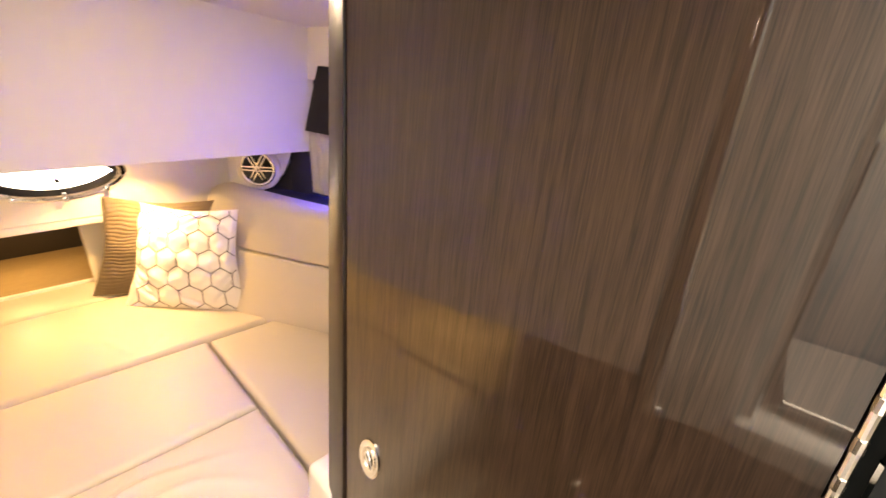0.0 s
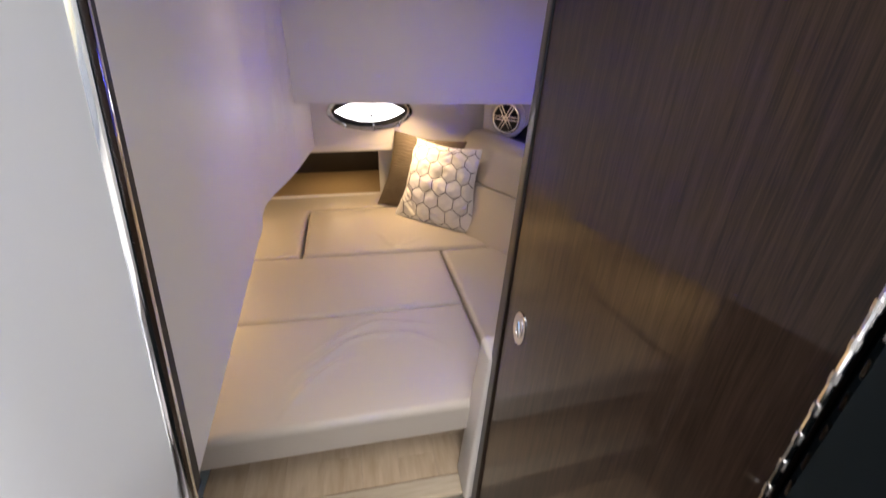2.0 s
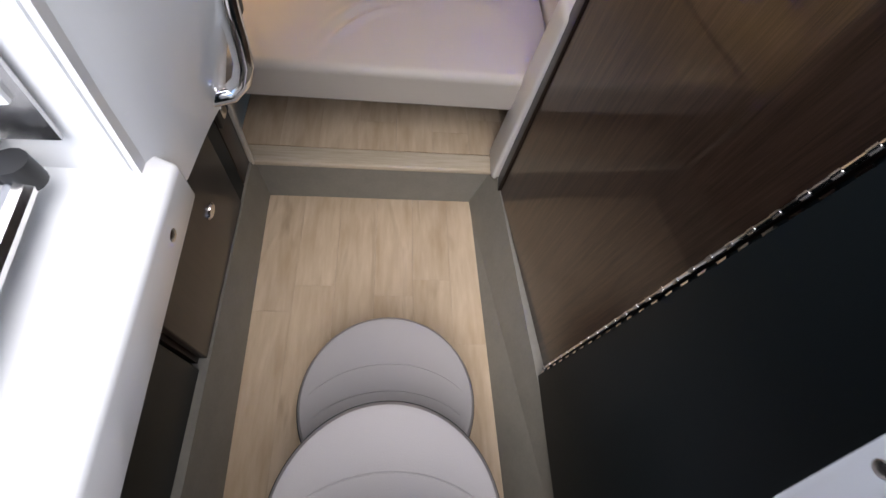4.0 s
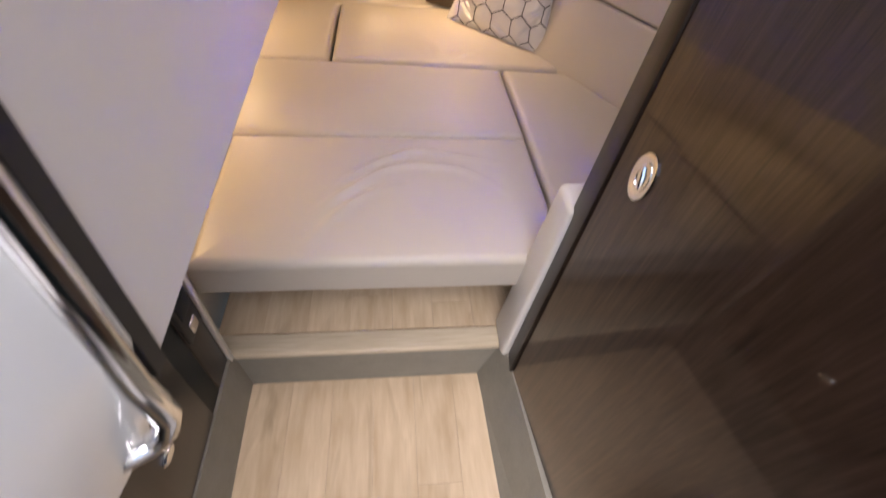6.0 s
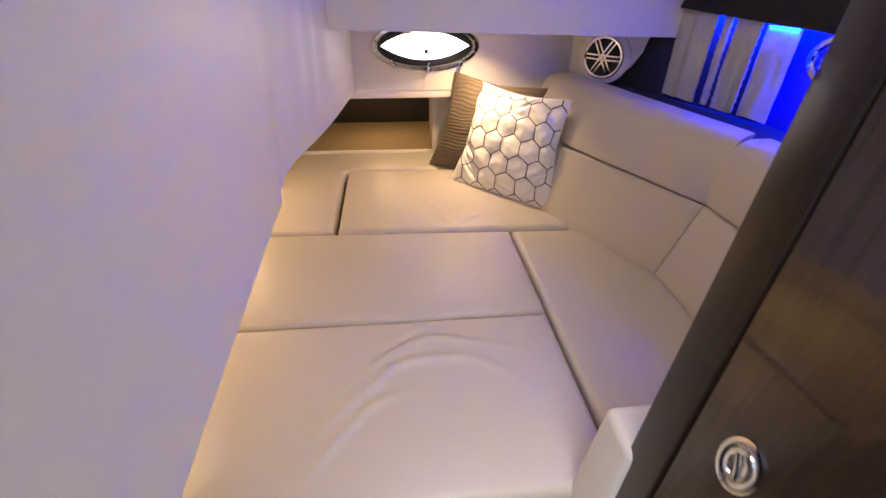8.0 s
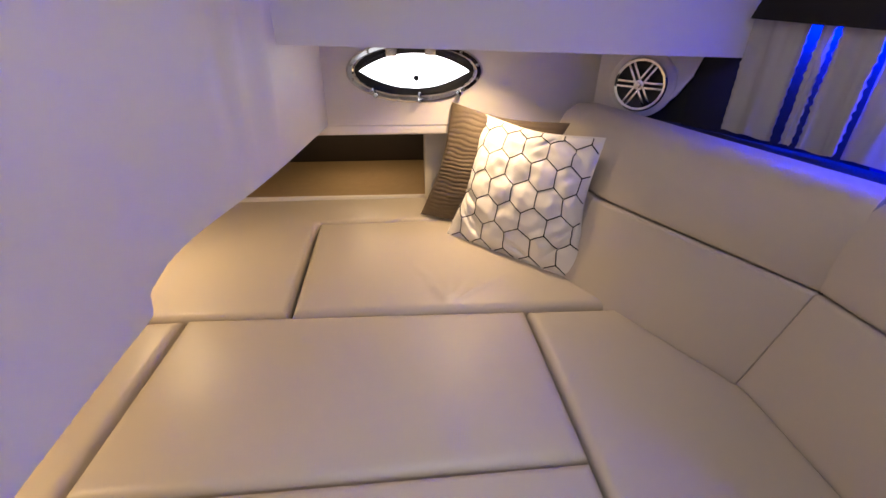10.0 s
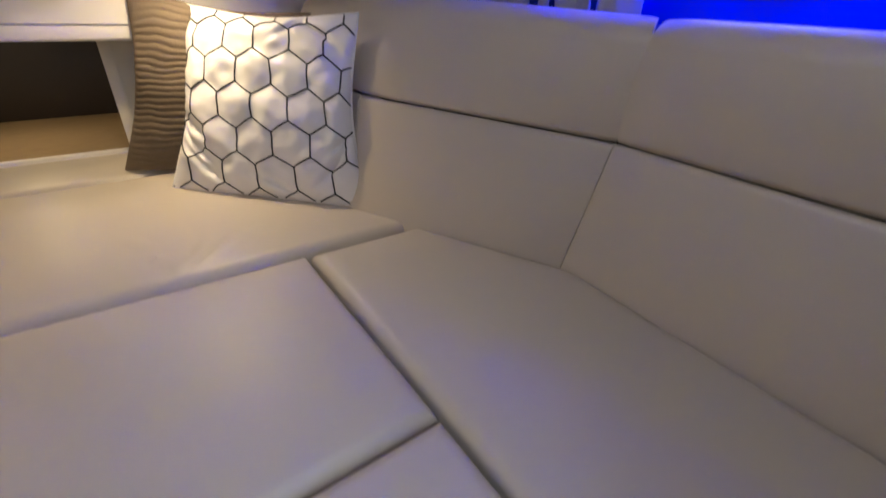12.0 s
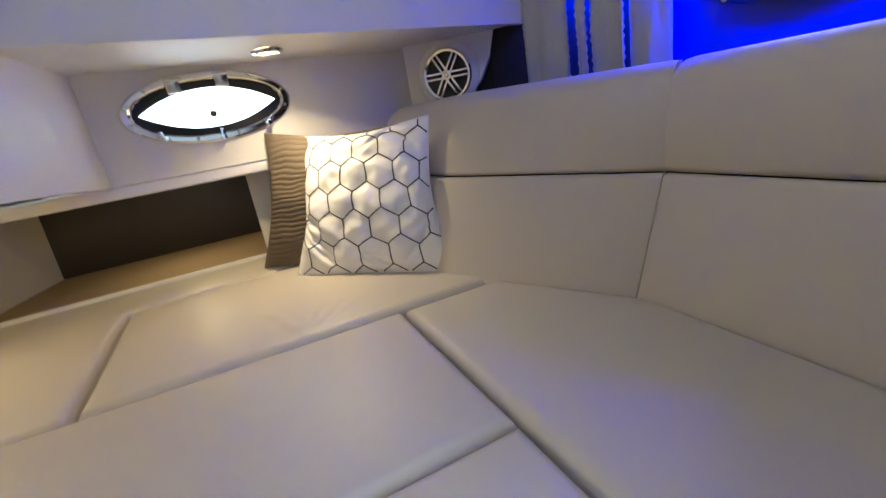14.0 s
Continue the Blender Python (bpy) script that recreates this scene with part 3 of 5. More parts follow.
part("latch_ring", lathe(bmesh.new(), [(0.022, 0.003), (0.022, 0.008), (0.016, 0.009), (0.015, 0.003)], stretch), CHROME, latch)
bm = bmesh.new()
tube(bm, [lm @ Vector((-0.007, 0.015, 0.000)), lm @ Vector((0.0, 0.002, 0.001)), lm @ Vector((0.006, -0.017, 0.000))], 0.004, 10)
part("latch_lever", bm, CHROME, latch)

hinge = part("piano_hinge", tube(bmesh.new(), [door_point(D_A - 0.005, D_B + (D_T - D_B) * k / 8) + Vector((-0.004, 0, 0)) for k in range(9)], 0.0036, 10), CHROME, door, "long stainless piano hinge")
knuckle = lathe(bmesh.new(), [(0.0, 0.0), (0.0043, 0.0), (0.0043, 0.012), (0.0, 0.014)], Matrix(), 10)
tooth = hexa(bmesh.new(), [(-0.0015, -0.0015, 0), (-0.0015, 0.0015, 0), (0.004, 0.0015, 0), (0.004, -0.0015, 0)], [(-0.0015, -0.0015, 0.016), (-0.0015, 0.0015, 0.018), (0.004, 0.0015, 0.018), (0.004, -0.0015, 0.016)])
first = {}
for k in range(49):
    z = D_B + 0.006 + k * 0.0358
    rod = door_point(D_A - 0.005, z) + Vector((-0.004, 0, 0))
    wall_x = 0.450 + 0.102 * (z + 0.030 - 0.205) / 1.785
    for name, bm, at in (("knuckle", knuckle, rod), ("tooth", tooth, Vector((wall_x + 0.0005, D_A - 0.019, z + 0.018)))):
        if name in first:
            o = new(name, first[name].data)
            o.parent = hinge
        else:
            o = first[name] = part(name, bm, STEEL if name == "knuckle" else CHROME, hinge)
        o.location = at

# jamb between door and berth
bm = bmesh.new()
hexa(bm, [(0.402, -0.100, 0.205), (0.418, -0.012, 0.205), (0.48, 0.00, 0.205), (0.48, -0.100, 0.205)],
     [(0.522, -0.030, 1.98), (0.550, 0.048, 1.98), (0.62, 0.06, 1.98), (0.61, -0.030, 1.98)], 0.004)
setting("door_jamb", bm, WOOD_SATIN, "satin dark brown wood door post", True)

# black lining aft of the door
bm = hexa(bmesh.new(), [(0.450, -0.678, 0.205), (0.442, -1.35, 0.205), (0.50, -1.35, 0.205), (0.50, -0.678, 0.205)],
          [(0.552, -0.678, 1.99), (0.548, -1.35, 1.99), (0.62, -1.35, 1.99), (0.62, -0.678, 1.99)])
setting("wall_companionway", bm, BLACK, "black satin side wall of the companionway")
bm = hexa(bmesh.new(), [(0.472, -0.662, 0.205), (0.468, -0.680, 0.205), (0.53, -0.680, 0.205), (0.53, -0.662, 0.205)],
          [(0.575, -0.662, 1.99), (0.570, -0.680, 1.99), (0.63, -0.680, 1.99), (0.63, -0.662, 1.99)])
setting("wall_companionway_corner", bm, BLACK, "black corner post behind the hinge")
setting("wall_head", slab([(0.65, -1.35, 0.1), (0.64, -0.05, 0.1), (0.64, -0.05, 1.95), (0.64, -1.35, 1.95)], (0.03, 0, 0)), BLACK, "wall behind the starboard door")

# white moulded panel hung on the companionway's starboard side
WP_DY = -0.012
wp = thing("companionway_panel", None, "white gelcoat companionway panel with a rounded corner and raised rim", "panel")
outline = [(-1.34, 1.70), (-0.72, 1.70), (-0.855, 1.10), (-0.92, 0.905), (-0.935, 0.872), (-0.96, 0.845), (-0.995, 0.832), (-1.34, 0.832)]
part("rim", hexa(bmesh.new(), [(0.400, y + WP_DY, z) for y, z in outline], [(0.425, y + WP_DY, z) for y, z in outline], 0.004), GEL, wp)
inner = [(-1.34, 1.66), (-0.79, 1.66), (-0.895, 1.09), (-0.945, 0.945), (-0.965, 0.915), (-1.01, 0.90), (-1.34, 0.90)]
part("infill", hexa(bmesh.new(), [(0.394, y + WP_DY, z) for y, z in inner], [(0.408, y + WP_DY, z) for y, z in inner], 0.004), GEL_BEIGE, wp, "beige infill")
part("screw", lathe(bmesh.new(), [(0.0, 0.002), (0.008, 0.002), (0.008, 0.0), (0.006, -0.002), (0.0, -0.003)], basis((0.401, -0.915, 1.006), (0, 1, 0), (0, 0, 1)), 14), STEEL, wp)
for k in (0, 1):
    part("bracket", box(bmesh.new(), 0.42, 0.50 + 0.02 * k, -1.20, -1.16, 0.95 + 0.45 * k, 0.98 + 0.45 * k), STEEL, wp)

# ---- port side of the companionway ----
bm = bmesh.new()
cols = []
for i in range(12):
    u = i / 11
    y = -0.66 + 0.205 * u
    row = []
    for j in range(14):
        w = j / 13
        z = 0.89 - 0.03 * u * u + 1.15 * w
        x = -0.152 + 0.085 * w - 0.10 * max(0, 0.35 - u) ** 2 + u * min(0.045, 0.3 * w)
        row.append(bm.verts.new((x, y, z)))
    cols.append(row)
for a, b in zip(cols, cols[1:]):
    for j in range(13):
        bm.faces.new((a[j], b[j], b[j + 1], a[j + 1]))
r = bmesh.ops.extrude_face_region(bm, geom=list(bm.faces))
bmesh.ops.translate(bm, vec=(-0.025, 0, 0), verts=[v for v in r["geom"] if isinstance(v, bmesh.types.BMVert)])
setting("wall_companionway_port", bm, GEL, "smooth white gelcoat side of the companionway", True)
bm = hexa(bmesh.new(), [(-0.100, -0.453, 0.976), (-0.100, -0.436, 0.976), (-0.134, -0.436, 0.976), (-0.134, -0.453, 0.976)],
          [(-0.018, -0.453, 2.0), (-0.018, -0.436, 2.0), (-0.07, -0.436, 2.0), (-0.07, -0.453, 2.0)])
setting("trim_rubber_seal", bm, RUBBER, "black rubber seal along the white side panel")

rail = thing("grab_rail", None, "polished stainless steel grab rail on the white companionway side", "handrail")
pts = [(-0.165, -0.500, 0.906), (-0.151, -0.489, 0.894), (-0.132, -0.476, 0.890), (-0.117, -0.468, 0.903), (-0.108, -0.466, 0.928), (-0.105, -0.468, 0.960)]
pts += [(-0.1035 + 0.068 * k / 10, -0.470 + 0.020 * k / 10, 1.00 + 0.86 * k / 10) for k in range(11)]
pts += [(-0.05, -0.450, 1.89), (-0.08, -0.450, 1.90)]
part("rail", tube(bmesh.new(), pts, 0.0115, 16), CHROME, rail)
part("foot", lathe(bmesh.new(), [(0.0, -0.012), (0.0165, -0.012), (0.017, 0.002), (0.015, 0.008), (0.012, 0.012), (0.0, 0.012)], basis((-0.165, -0.500, 0.906), (0.66, 0.75, 0), (0, 0, 1)), 24), GEL, rail, "white round foot")

# white sill with a lip, and the screened hatch beyond it
bm = hexa(bmesh.new(), [(-0.140, -0.625, 0.885), (-0.140, -1.35, 0.845), (-0.170, -1.35, 0.845), (-0.170, -0.625, 0.885)],
          [(-0.134, -0.632, 0.945), (-0.134, -1.35, 0.925), (-0.170, -1.35, 0.955), (-0.170, -0.632, 0.975)], 0.006, 3)
sill = setting("sill_lip", bm, GEL, "white gelcoat lip of the companionway sill", True)
part("screw", lathe(bmesh.new(), [(0.0, 0.002), (0.007, 0.002), (0.007, 0.0), (0.0, -0.002)], basis((-0.1365, -0.694, 0.915), (0, -1, 0), (0, 0, 1)), 12), STEEL, sill)
bm = hexa(bmesh.new(), [(-0.165, -0.655, 0.940), (-0.165, -1.35, 0.920), (-0.62, -1.35, 0.960), (-0.62, -0.60, 0.962)],
          [(-0.165, -0.655, 0.962), (-0.165, -1.35, 0.945), (-0.62, -1.35, 0.985), (-0.62, -0.60, 0.986)])
ledge = setting("sill_ledge", bm, GEL, "white gelcoat ledge beside the companionway")
part("drain_fitting", box(bmesh.new(), -0.190, -0.172, -0.656, -0.640, 0.955, 0.970, 0.003), STEEL, ledge)
bm = slab([(-0.158, -0.658, 0.90), (-0.64, -0.656, 0.90), (-0.64, -0.656, 2.0), (-0.070, -0.658, 2.0)], (0, 0.02, 0))
setting("wall_companionway_return", bm, GEL, "white gelcoat return of the companionway")

hatch = thing("screen_hatch", None, "grey framed insect screen standing on the white ledge", "hatch")
part("frame", tube(bmesh.new(), [(-0.180, -1.30, 0.990), (-0.196, -0.90, 0.992), (-0.215, -0.680, 0.992)], 0.010, 10), STEEL, hatch, "grey aluminium frame")
part("frame", tube(bmesh.new(), [(-0.214, -0.690, 0.998), (-0.60, -0.690, 1.020)], 0.011, 10), RUBBER, hatch, "black rubber edge")
part("screen", slab([(-0.185, -1.30, 0.990), (-0.222, -0.695, 0.992), (-0.60, -0.695, 1.012), (-0.60, -1.30, 1.010)], (0, 0, 0.004)), MESH, hatch, "grey fine mesh")
part("end_cap", lathe(bmesh.new(), [(0.0, 0.016), (0.013, 0.014), (0.013, -0.010), (0.0, -0.010)], pose(-0.213, -0.690, 0.998), 14), RUBBER, hatch)
strip = thing("latch_strip", None, "slotted grey metal strip on the white return", "strip")
part("plate", slab([(-0.184, -0.664, 1.012), (-0.232, -0.660, 1.006), (-0.19, -0.660, 1.55), (-0.140, -0.664, 1.55)], (0, -0.004, 0)), STEEL, strip)
part("bar", slab([(-0.236, -0.662, 1.000), (-0.262, -0.660, 1.000), (-0.215, -0.660, 1.55), (-0.193, -0.662, 1.55)], (0, -0.012, 0)), STEEL, strip)
for k in range(13):
    z = 1.05 + 0.036 * k
    for c in (0, 1):
        x = -0.192 - 0.017 * c + 0.08 * (z - 1.03) - 0.003
        zz = z - 0.010 * c
        part("slot", slab([(x, -0.667, zz), (x - 0.011, -0.666, zz - 0.003), (x - 0.0105, -0.666, zz + 0.013), (x + 0.0005, -0.667, zz + 0.016)], (0, -0.004, 0)), GEL, strip)

# port lockers below the sill
X_CAB = -0.361
locker = thing("locker", None, "glossy dark brown locker front with chrome button below the sill", "cabinet")
part("body", box(bmesh.new(), X_CAB - 0.50, X_CAB - 0.022, -0.635, -0.03, 0.195, 0.88), WOOD_DARK, locker)
dr = part("locker_door", box(bmesh.new(), X_CAB - 0.02, X_CAB, -0.625, -0.172, 0.20, 0.86, 0.004), WOOD_DARK, locker)
# black box in place of the shadow inside the gap by the door
part("gap_shade", box(bmesh.new(), X_CAB - 0.021, X_CAB - 0.006, -0.170, -0.108, 0.196, 0.86), BLACK, locker, "black strip standing in for the shade in the gap beside the door")
part("button", lathe(bmesh.new(), [(0.0, 0.008), (0.010, 0.007), (0.0125, 0.003), (0.0125, -0.002), (0.0, -0.002)], basis((X_CAB, -0.318, 0.376), (0, 1, 0), (0, 0, 1)) @ Matrix.Diagonal((1.9, 1.1, 1.0, 1)), 24), CHROME, dr, "oval chrome push button")
part("side_panel", box(bmesh.new(), X_CAB - 0.02, X_CAB - 0.004, -0.106, -0.022, 0.20, 0.86, 0.003), WOOD_DARK, locker)
part("end_post", box(bmesh.new(), X_CAB - 0.006, X_CAB + 0.006, -0.020, -0.006, Z_STEP, 0.88, 0.002), GEL_BEIGE, locker, "pale edge strip")
radio = thing("radio_unit", None, "small black radio panel with chrome buttons on the dark locker", "radio")
part("face", box(bmesh.new(), X_CAB - 0.006, X_CAB + 0.006, -0.105, -0.030, 0.425, 0.565, 0.004), RUBBER, radio)
part("socket_cover", box(bmesh.new(), X_CAB + 0.004, X_CAB + 0.012, -0.085, -0.055, 0.44, 0.475, 0.004), STEEL, radio, "bright metal socket cover")
part("display", box(bmesh.new(), X_CAB + 0.004, X_CAB + 0.010, -0.095, -0.040, 0.50, 0.55, 0.003), BLACK, radio)
locker2 = thing("low_locker", None, "black locker front beside the steps", "cabinet")
part("body", box(bmesh.new(), X_CAB - 0.50, X_CAB - 0.03, -1.34, -0.64, 0.195, 0.84), BLACK, locker2)
part("locker_door", box(bmesh.new(), X_CAB - 0.03, X_CAB - 0.012, -1.33, -0.65, 0.20, 0.82, 0.004), BLACK, locker2)
part("catch", lathe(bmesh.new(), [(0.0, 0.006), (0.010, 0.005), (0.010, -0.002), (0.0, -0.002)], basis((X_CAB - 0.012, -0.80, 0.50), (0, 1, 0), (0, 0, 1)), 16), CHROME, locker2)
part("catch", lathe(bmesh.new(), [(0.0, 0.006), (0.010, 0.005), (0.010, -0.002), (0.0, -0.002)], basis((X_CAB - 0.012, -0.93, 0.50), (0, 1, 0), (0, 0, 1)), 16), CHROME, locker2)

# round steps


def round_step(y, z, x=0.07, r=0.213):
    st = thing("round_step", None, "round padded step on a pedestal, grey vinyl with curved grooves", "step", "round steps")
    m = pose(x, y, 0)
    prof = [(0.0, z), (r - 0.02, z), (r - 0.008, z - 0.003), (r - 0.002, z - 0.010), (r, z - 0.018), (r, z - 0.03), (0.0, z - 0.03)]
    pd = part("pad", lathe(bmesh.new(), prof, m, 64), PAD, st)
    part("rim", lathe(bmesh.new(), [(r - 0.01, z - 0.0302), (r + 0.004, z - 0.031), (r + 0.004, z - 0.045), (r - 0.02, z - 0.05), (0, z - 0.05)], m, 64), RUBBER, st, "dark edge")
    part("pedestal", lathe(bmesh.new(), [(0.10, z - 0.05), (0.09, z - 0.07), (0.09, 0.02), (0.13, 0.002), (0, 0.002)], m, 40), GEL_BEIGE, st)
    for k in range(3):
        R = r * 1.05
        cy = y - 0.075 - 0.065 * k
        pts = []
        for i in range(31):
            a = math.radians(20 + 140 * i / 30)
            p = Vector((x + R * math.cos(a), cy + R * math.sin(a) * 0.72, z + 0.0005))
            if (p.xy - Vector((x, y))).length < r - 0.022:
                pts.append(p)
        if len(pts) > 4:
            part("groove", tube(bmesh.new(), pts, 0.0022, 6), PAD, pd, "stitched groove")
    return st


round_step(-0.728, 0.20)
round_step(-0.975, 0.40)
round_step(-1.20, 0.60)

# ---- cushions ----


def smooth_line(pts, n=10):
    """A soft curve through a few plan points."""
    p = [Vector((*q, 0)) for q in pts]
    p = [p[0] * 2 - p[1]] + p + [p[-1] * 2 - p[-2]]
    out = []
    for a, b, c, d in zip(p, p[1:], p[2:], p[3:]):
        for k in range(n):
            t = k / n
            out.append(0.5 * (2 * b + (c - a) * t + (2 * a - 5 * b + 4 * c - d) * t * t + (3 * b - a - 3 * c + d) * t ** 3))
    return out + [p[-2]]


# line, height and width of each slack fold
FOLDS = [(smooth_line(q), h, w) for q, h, w in (
    ([(-0.14, 0.28), (-0.02, 0.394), (0.069, 0.464), (0.165, 0.508), (0.275, 0.487), (0.442, 0.438)], 0.010, 0.014),
    ([(-0.10, 0.325), (-0.01, 0.425), (0.055, 0.488), (0.135, 0.538), (0.187, 0.566)], -0.007, 0.011),
    ([(-0.16, 0.14), (-0.091, 0.261), (-0.017, 0.332), (0.068, 0.410), (0.167, 0.432), (0.30, 0.412), (0.43, 0.300)], 0.011, 0.015),
    ([(-0.08, 0.315), (0.0, 0.388), (0.09, 0.452), (0.19, 0.470)], -0.006, 0.010),
    ([(-0.14, 0.09), (-0.093, 0.172), (-0.05, 0.235), (0.012, 0.297), (0.123, 0.344)], 0.010, 0.014),
    ([(-0.075, 0.235), (-0.022, 0.298), (0.05, 0.352)], -0.006, 0.010))]


def wrinkle(x, y):
    """Slack folds in the front cushion, each fading to its ends."""
    z = 0.0
    p = Vector((x, y, 0))
    for line, h, w in FOLDS:
        best, at = 1e9, 0.0
        n = len(line) - 1
        for k in range(n):
            a, ab = line[k], line[k + 1] - line[k]
            t = max(0.0, min(1.0, (p - a).dot(ab) / max(ab.length_squared, 1e-9)))
            d = (p - a - ab * t).length_squared
            if d < best:
                best, at = d, (k + t) / n
        z += h * math.exp(-best / w ** 2) * math.sin(math.pi * at) ** 0.8
    return z


def crease(x, y):
    z = 0.003 * noise.noise(Vector((x * 5, y * 5, 2)))
    for cx, cy, slant, h in ((0.255, 1.30, -0.5, 0.004), (0.285, 1.205, -0.35, 0.007), (0.315, 1.185, 0.2, 0.006), (0.345, 1.195, 0.6, 0.006), (0.385, 1.190, 1.0, 0.006), (0.42, 1.205, 1.4, 0.004)):
        z += h * math.exp(-((x - cx - slant * (y - cy)) / 0.011) ** 2) * math.exp(-((y - cy) / 0.045) ** 2)
    return z


def soft(x, y):
    return 0.0035 * noise.noise(Vector((x * 4, y * 4, 0)))


AT = Matrix.Translation((0, 0, Z_BERTH))
CUSH = "berth cushions"


def cushion(label, left, right, depth=0.11, radius=0.021, relief=soft, nu=36, nv=36, crown=0.008):
    ob = thing("berth_cushion", None, label, "cushion", CUSH)
    ends = list(left) + list(right)
    mx, my = sum(p[0] for p in ends) / len(ends), sum(p[1] for p in ends) / len(ends)
    inset = lambda line: [(x - math.copysign(0.002, x - mx), y - math.copysign(0.002, y - my)) for x, y in line]
    left, right = inset(left), inset(right)
    part("cover", pad_mesh(left, right, depth, radius, AT, nu, nv, crown, relief), VINYL, ob)
    rim = [Vector((*p, Z_BERTH - depth - 0.0005)) for p in list(left) + list(reversed(right))]
    mid = sum(rim, Vector()) / len(rim)
    rim = [p.lerp(mid, 0.02) for p in rim]
    part("underside", slab(rim, (0, 0, -0.003)), CHARCOAL, ob, "dark cloth underside")
    return ob


cushion("taupe vinyl berth cushion with slack folds at the step", [(-0.40, 0.058), (-0.415, 0.604)], [(0.537, 0.058), (0.540, 0.599)], 0.105, 0.024, lambda x, y: wrinkle(x, y) + soft(x, y) * 0.6, 190, 140)
cushion("smooth taupe vinyl middle berth cushion", [(-0.462, 0.607), (-0.440, 1.134)], [(0.540, 0.601), (0.540, 1.092)])
cushion("long taupe vinyl seat cushion along the backrest", [(0.543, 0.085), (0.543, 1.088)], [(0.985, 0.085), (0.985, 0.40), (0.99, 0.74), (0.815, 1.078)], nv=60)
cushion("taupe vinyl head cushion with a creased front edge", [(-0.152, 1.128), (-0.154, 1.739)], [(0.815, 1.090), (0.70, 1.739)], 0.11, 0.026, crease, 150, 80)
cushion("taupe vinyl corner cushion around the head of the berth", [(-1.0, 1.139), (-0.98, 1.60), (-0.76, 2.0), (0.80, 1.99)], [(-0.162, 1.130), (-0.164, 1.60), (-0.152, 1.745), (0.70, 1.742)], 0.11, 0.020, soft, 40, 60)
cushion("taupe vinyl side cushion in the berth recess", [(-1.02, 0.03), (-1.01, 0.60), (-1.01, 0.66), (-1.0, 1.130)], [(-0.408, 0.03), (-0.419, 0.602), (-0.466, 0.610), (-0.446, 1.130)], nv=60)


def back_pad(name, corners, depth, radius, label, crown=0.006):
    """A backrest pad from its four face corners: low left, low right, high right, high left."""
    a, b, c, d = [Vector(p) for p in corners]
    m = basis(a, b - a, (d - a))
    inv = m.inverted()
    q = [(inv @ p).to_2d() for p in (a, b, c, d)]
    lift = (inv @ c).z
    ob = part(name, pad_mesh([tuple(q[0]), tuple(q[3])], [tuple(q[1]), tuple(q[2])], depth, radius, m, 36, 40, crown, None, True, 0.0021, lift), VINYL)
    part("seam", tube(bmesh.new(), [a.lerp(d, k / 12) + (m.to_3x3() @ Vector((0.0, 0, -0.0034))) for k in range(0, 13)], 0.0019, 6), VINYL, ob)
    part("back_board", slab([p - (m.to_3x3() @ Vector((0, 0, depth + 0.003))) for p in (a, b, c, d)], tuple(m.to_3x3() @ Vector((0, 0, -0.006)))), CHARCOAL, ob, "dark backing board")
    return tagged(ob, label, "backrest", "berth backrests")


G = 0.0003
back_pad("backrest_lower", [(0.700, 1.235, 0.46), (0.972, 0.765 + G, 0.46), (1.072, 0.765 + G, 0.757), (0.788, 1.302, 0.769)], 0.10, 0.014, "taupe vinyl lower backrest pad, forward section")
back_pad("backrest_lower", [(0.972, 0.765 - G, 0.46), (0.975, -0.015, 0.46), (1.090, -0.015, 0.766), (1.072, 0.765 - G, 0.757)], 0.10, 0.014, "taupe vinyl lower backrest pad, long aft section")
back_pad("backrest_lower", [(0.690, 1.74, 0.46), (0.702, 1.242, 0.46), (0.788, 1.310, 0.769), (0.775, 1.74, 0.769)], 0.08, 0.022, "taupe vinyl lower backrest pad in the corner")


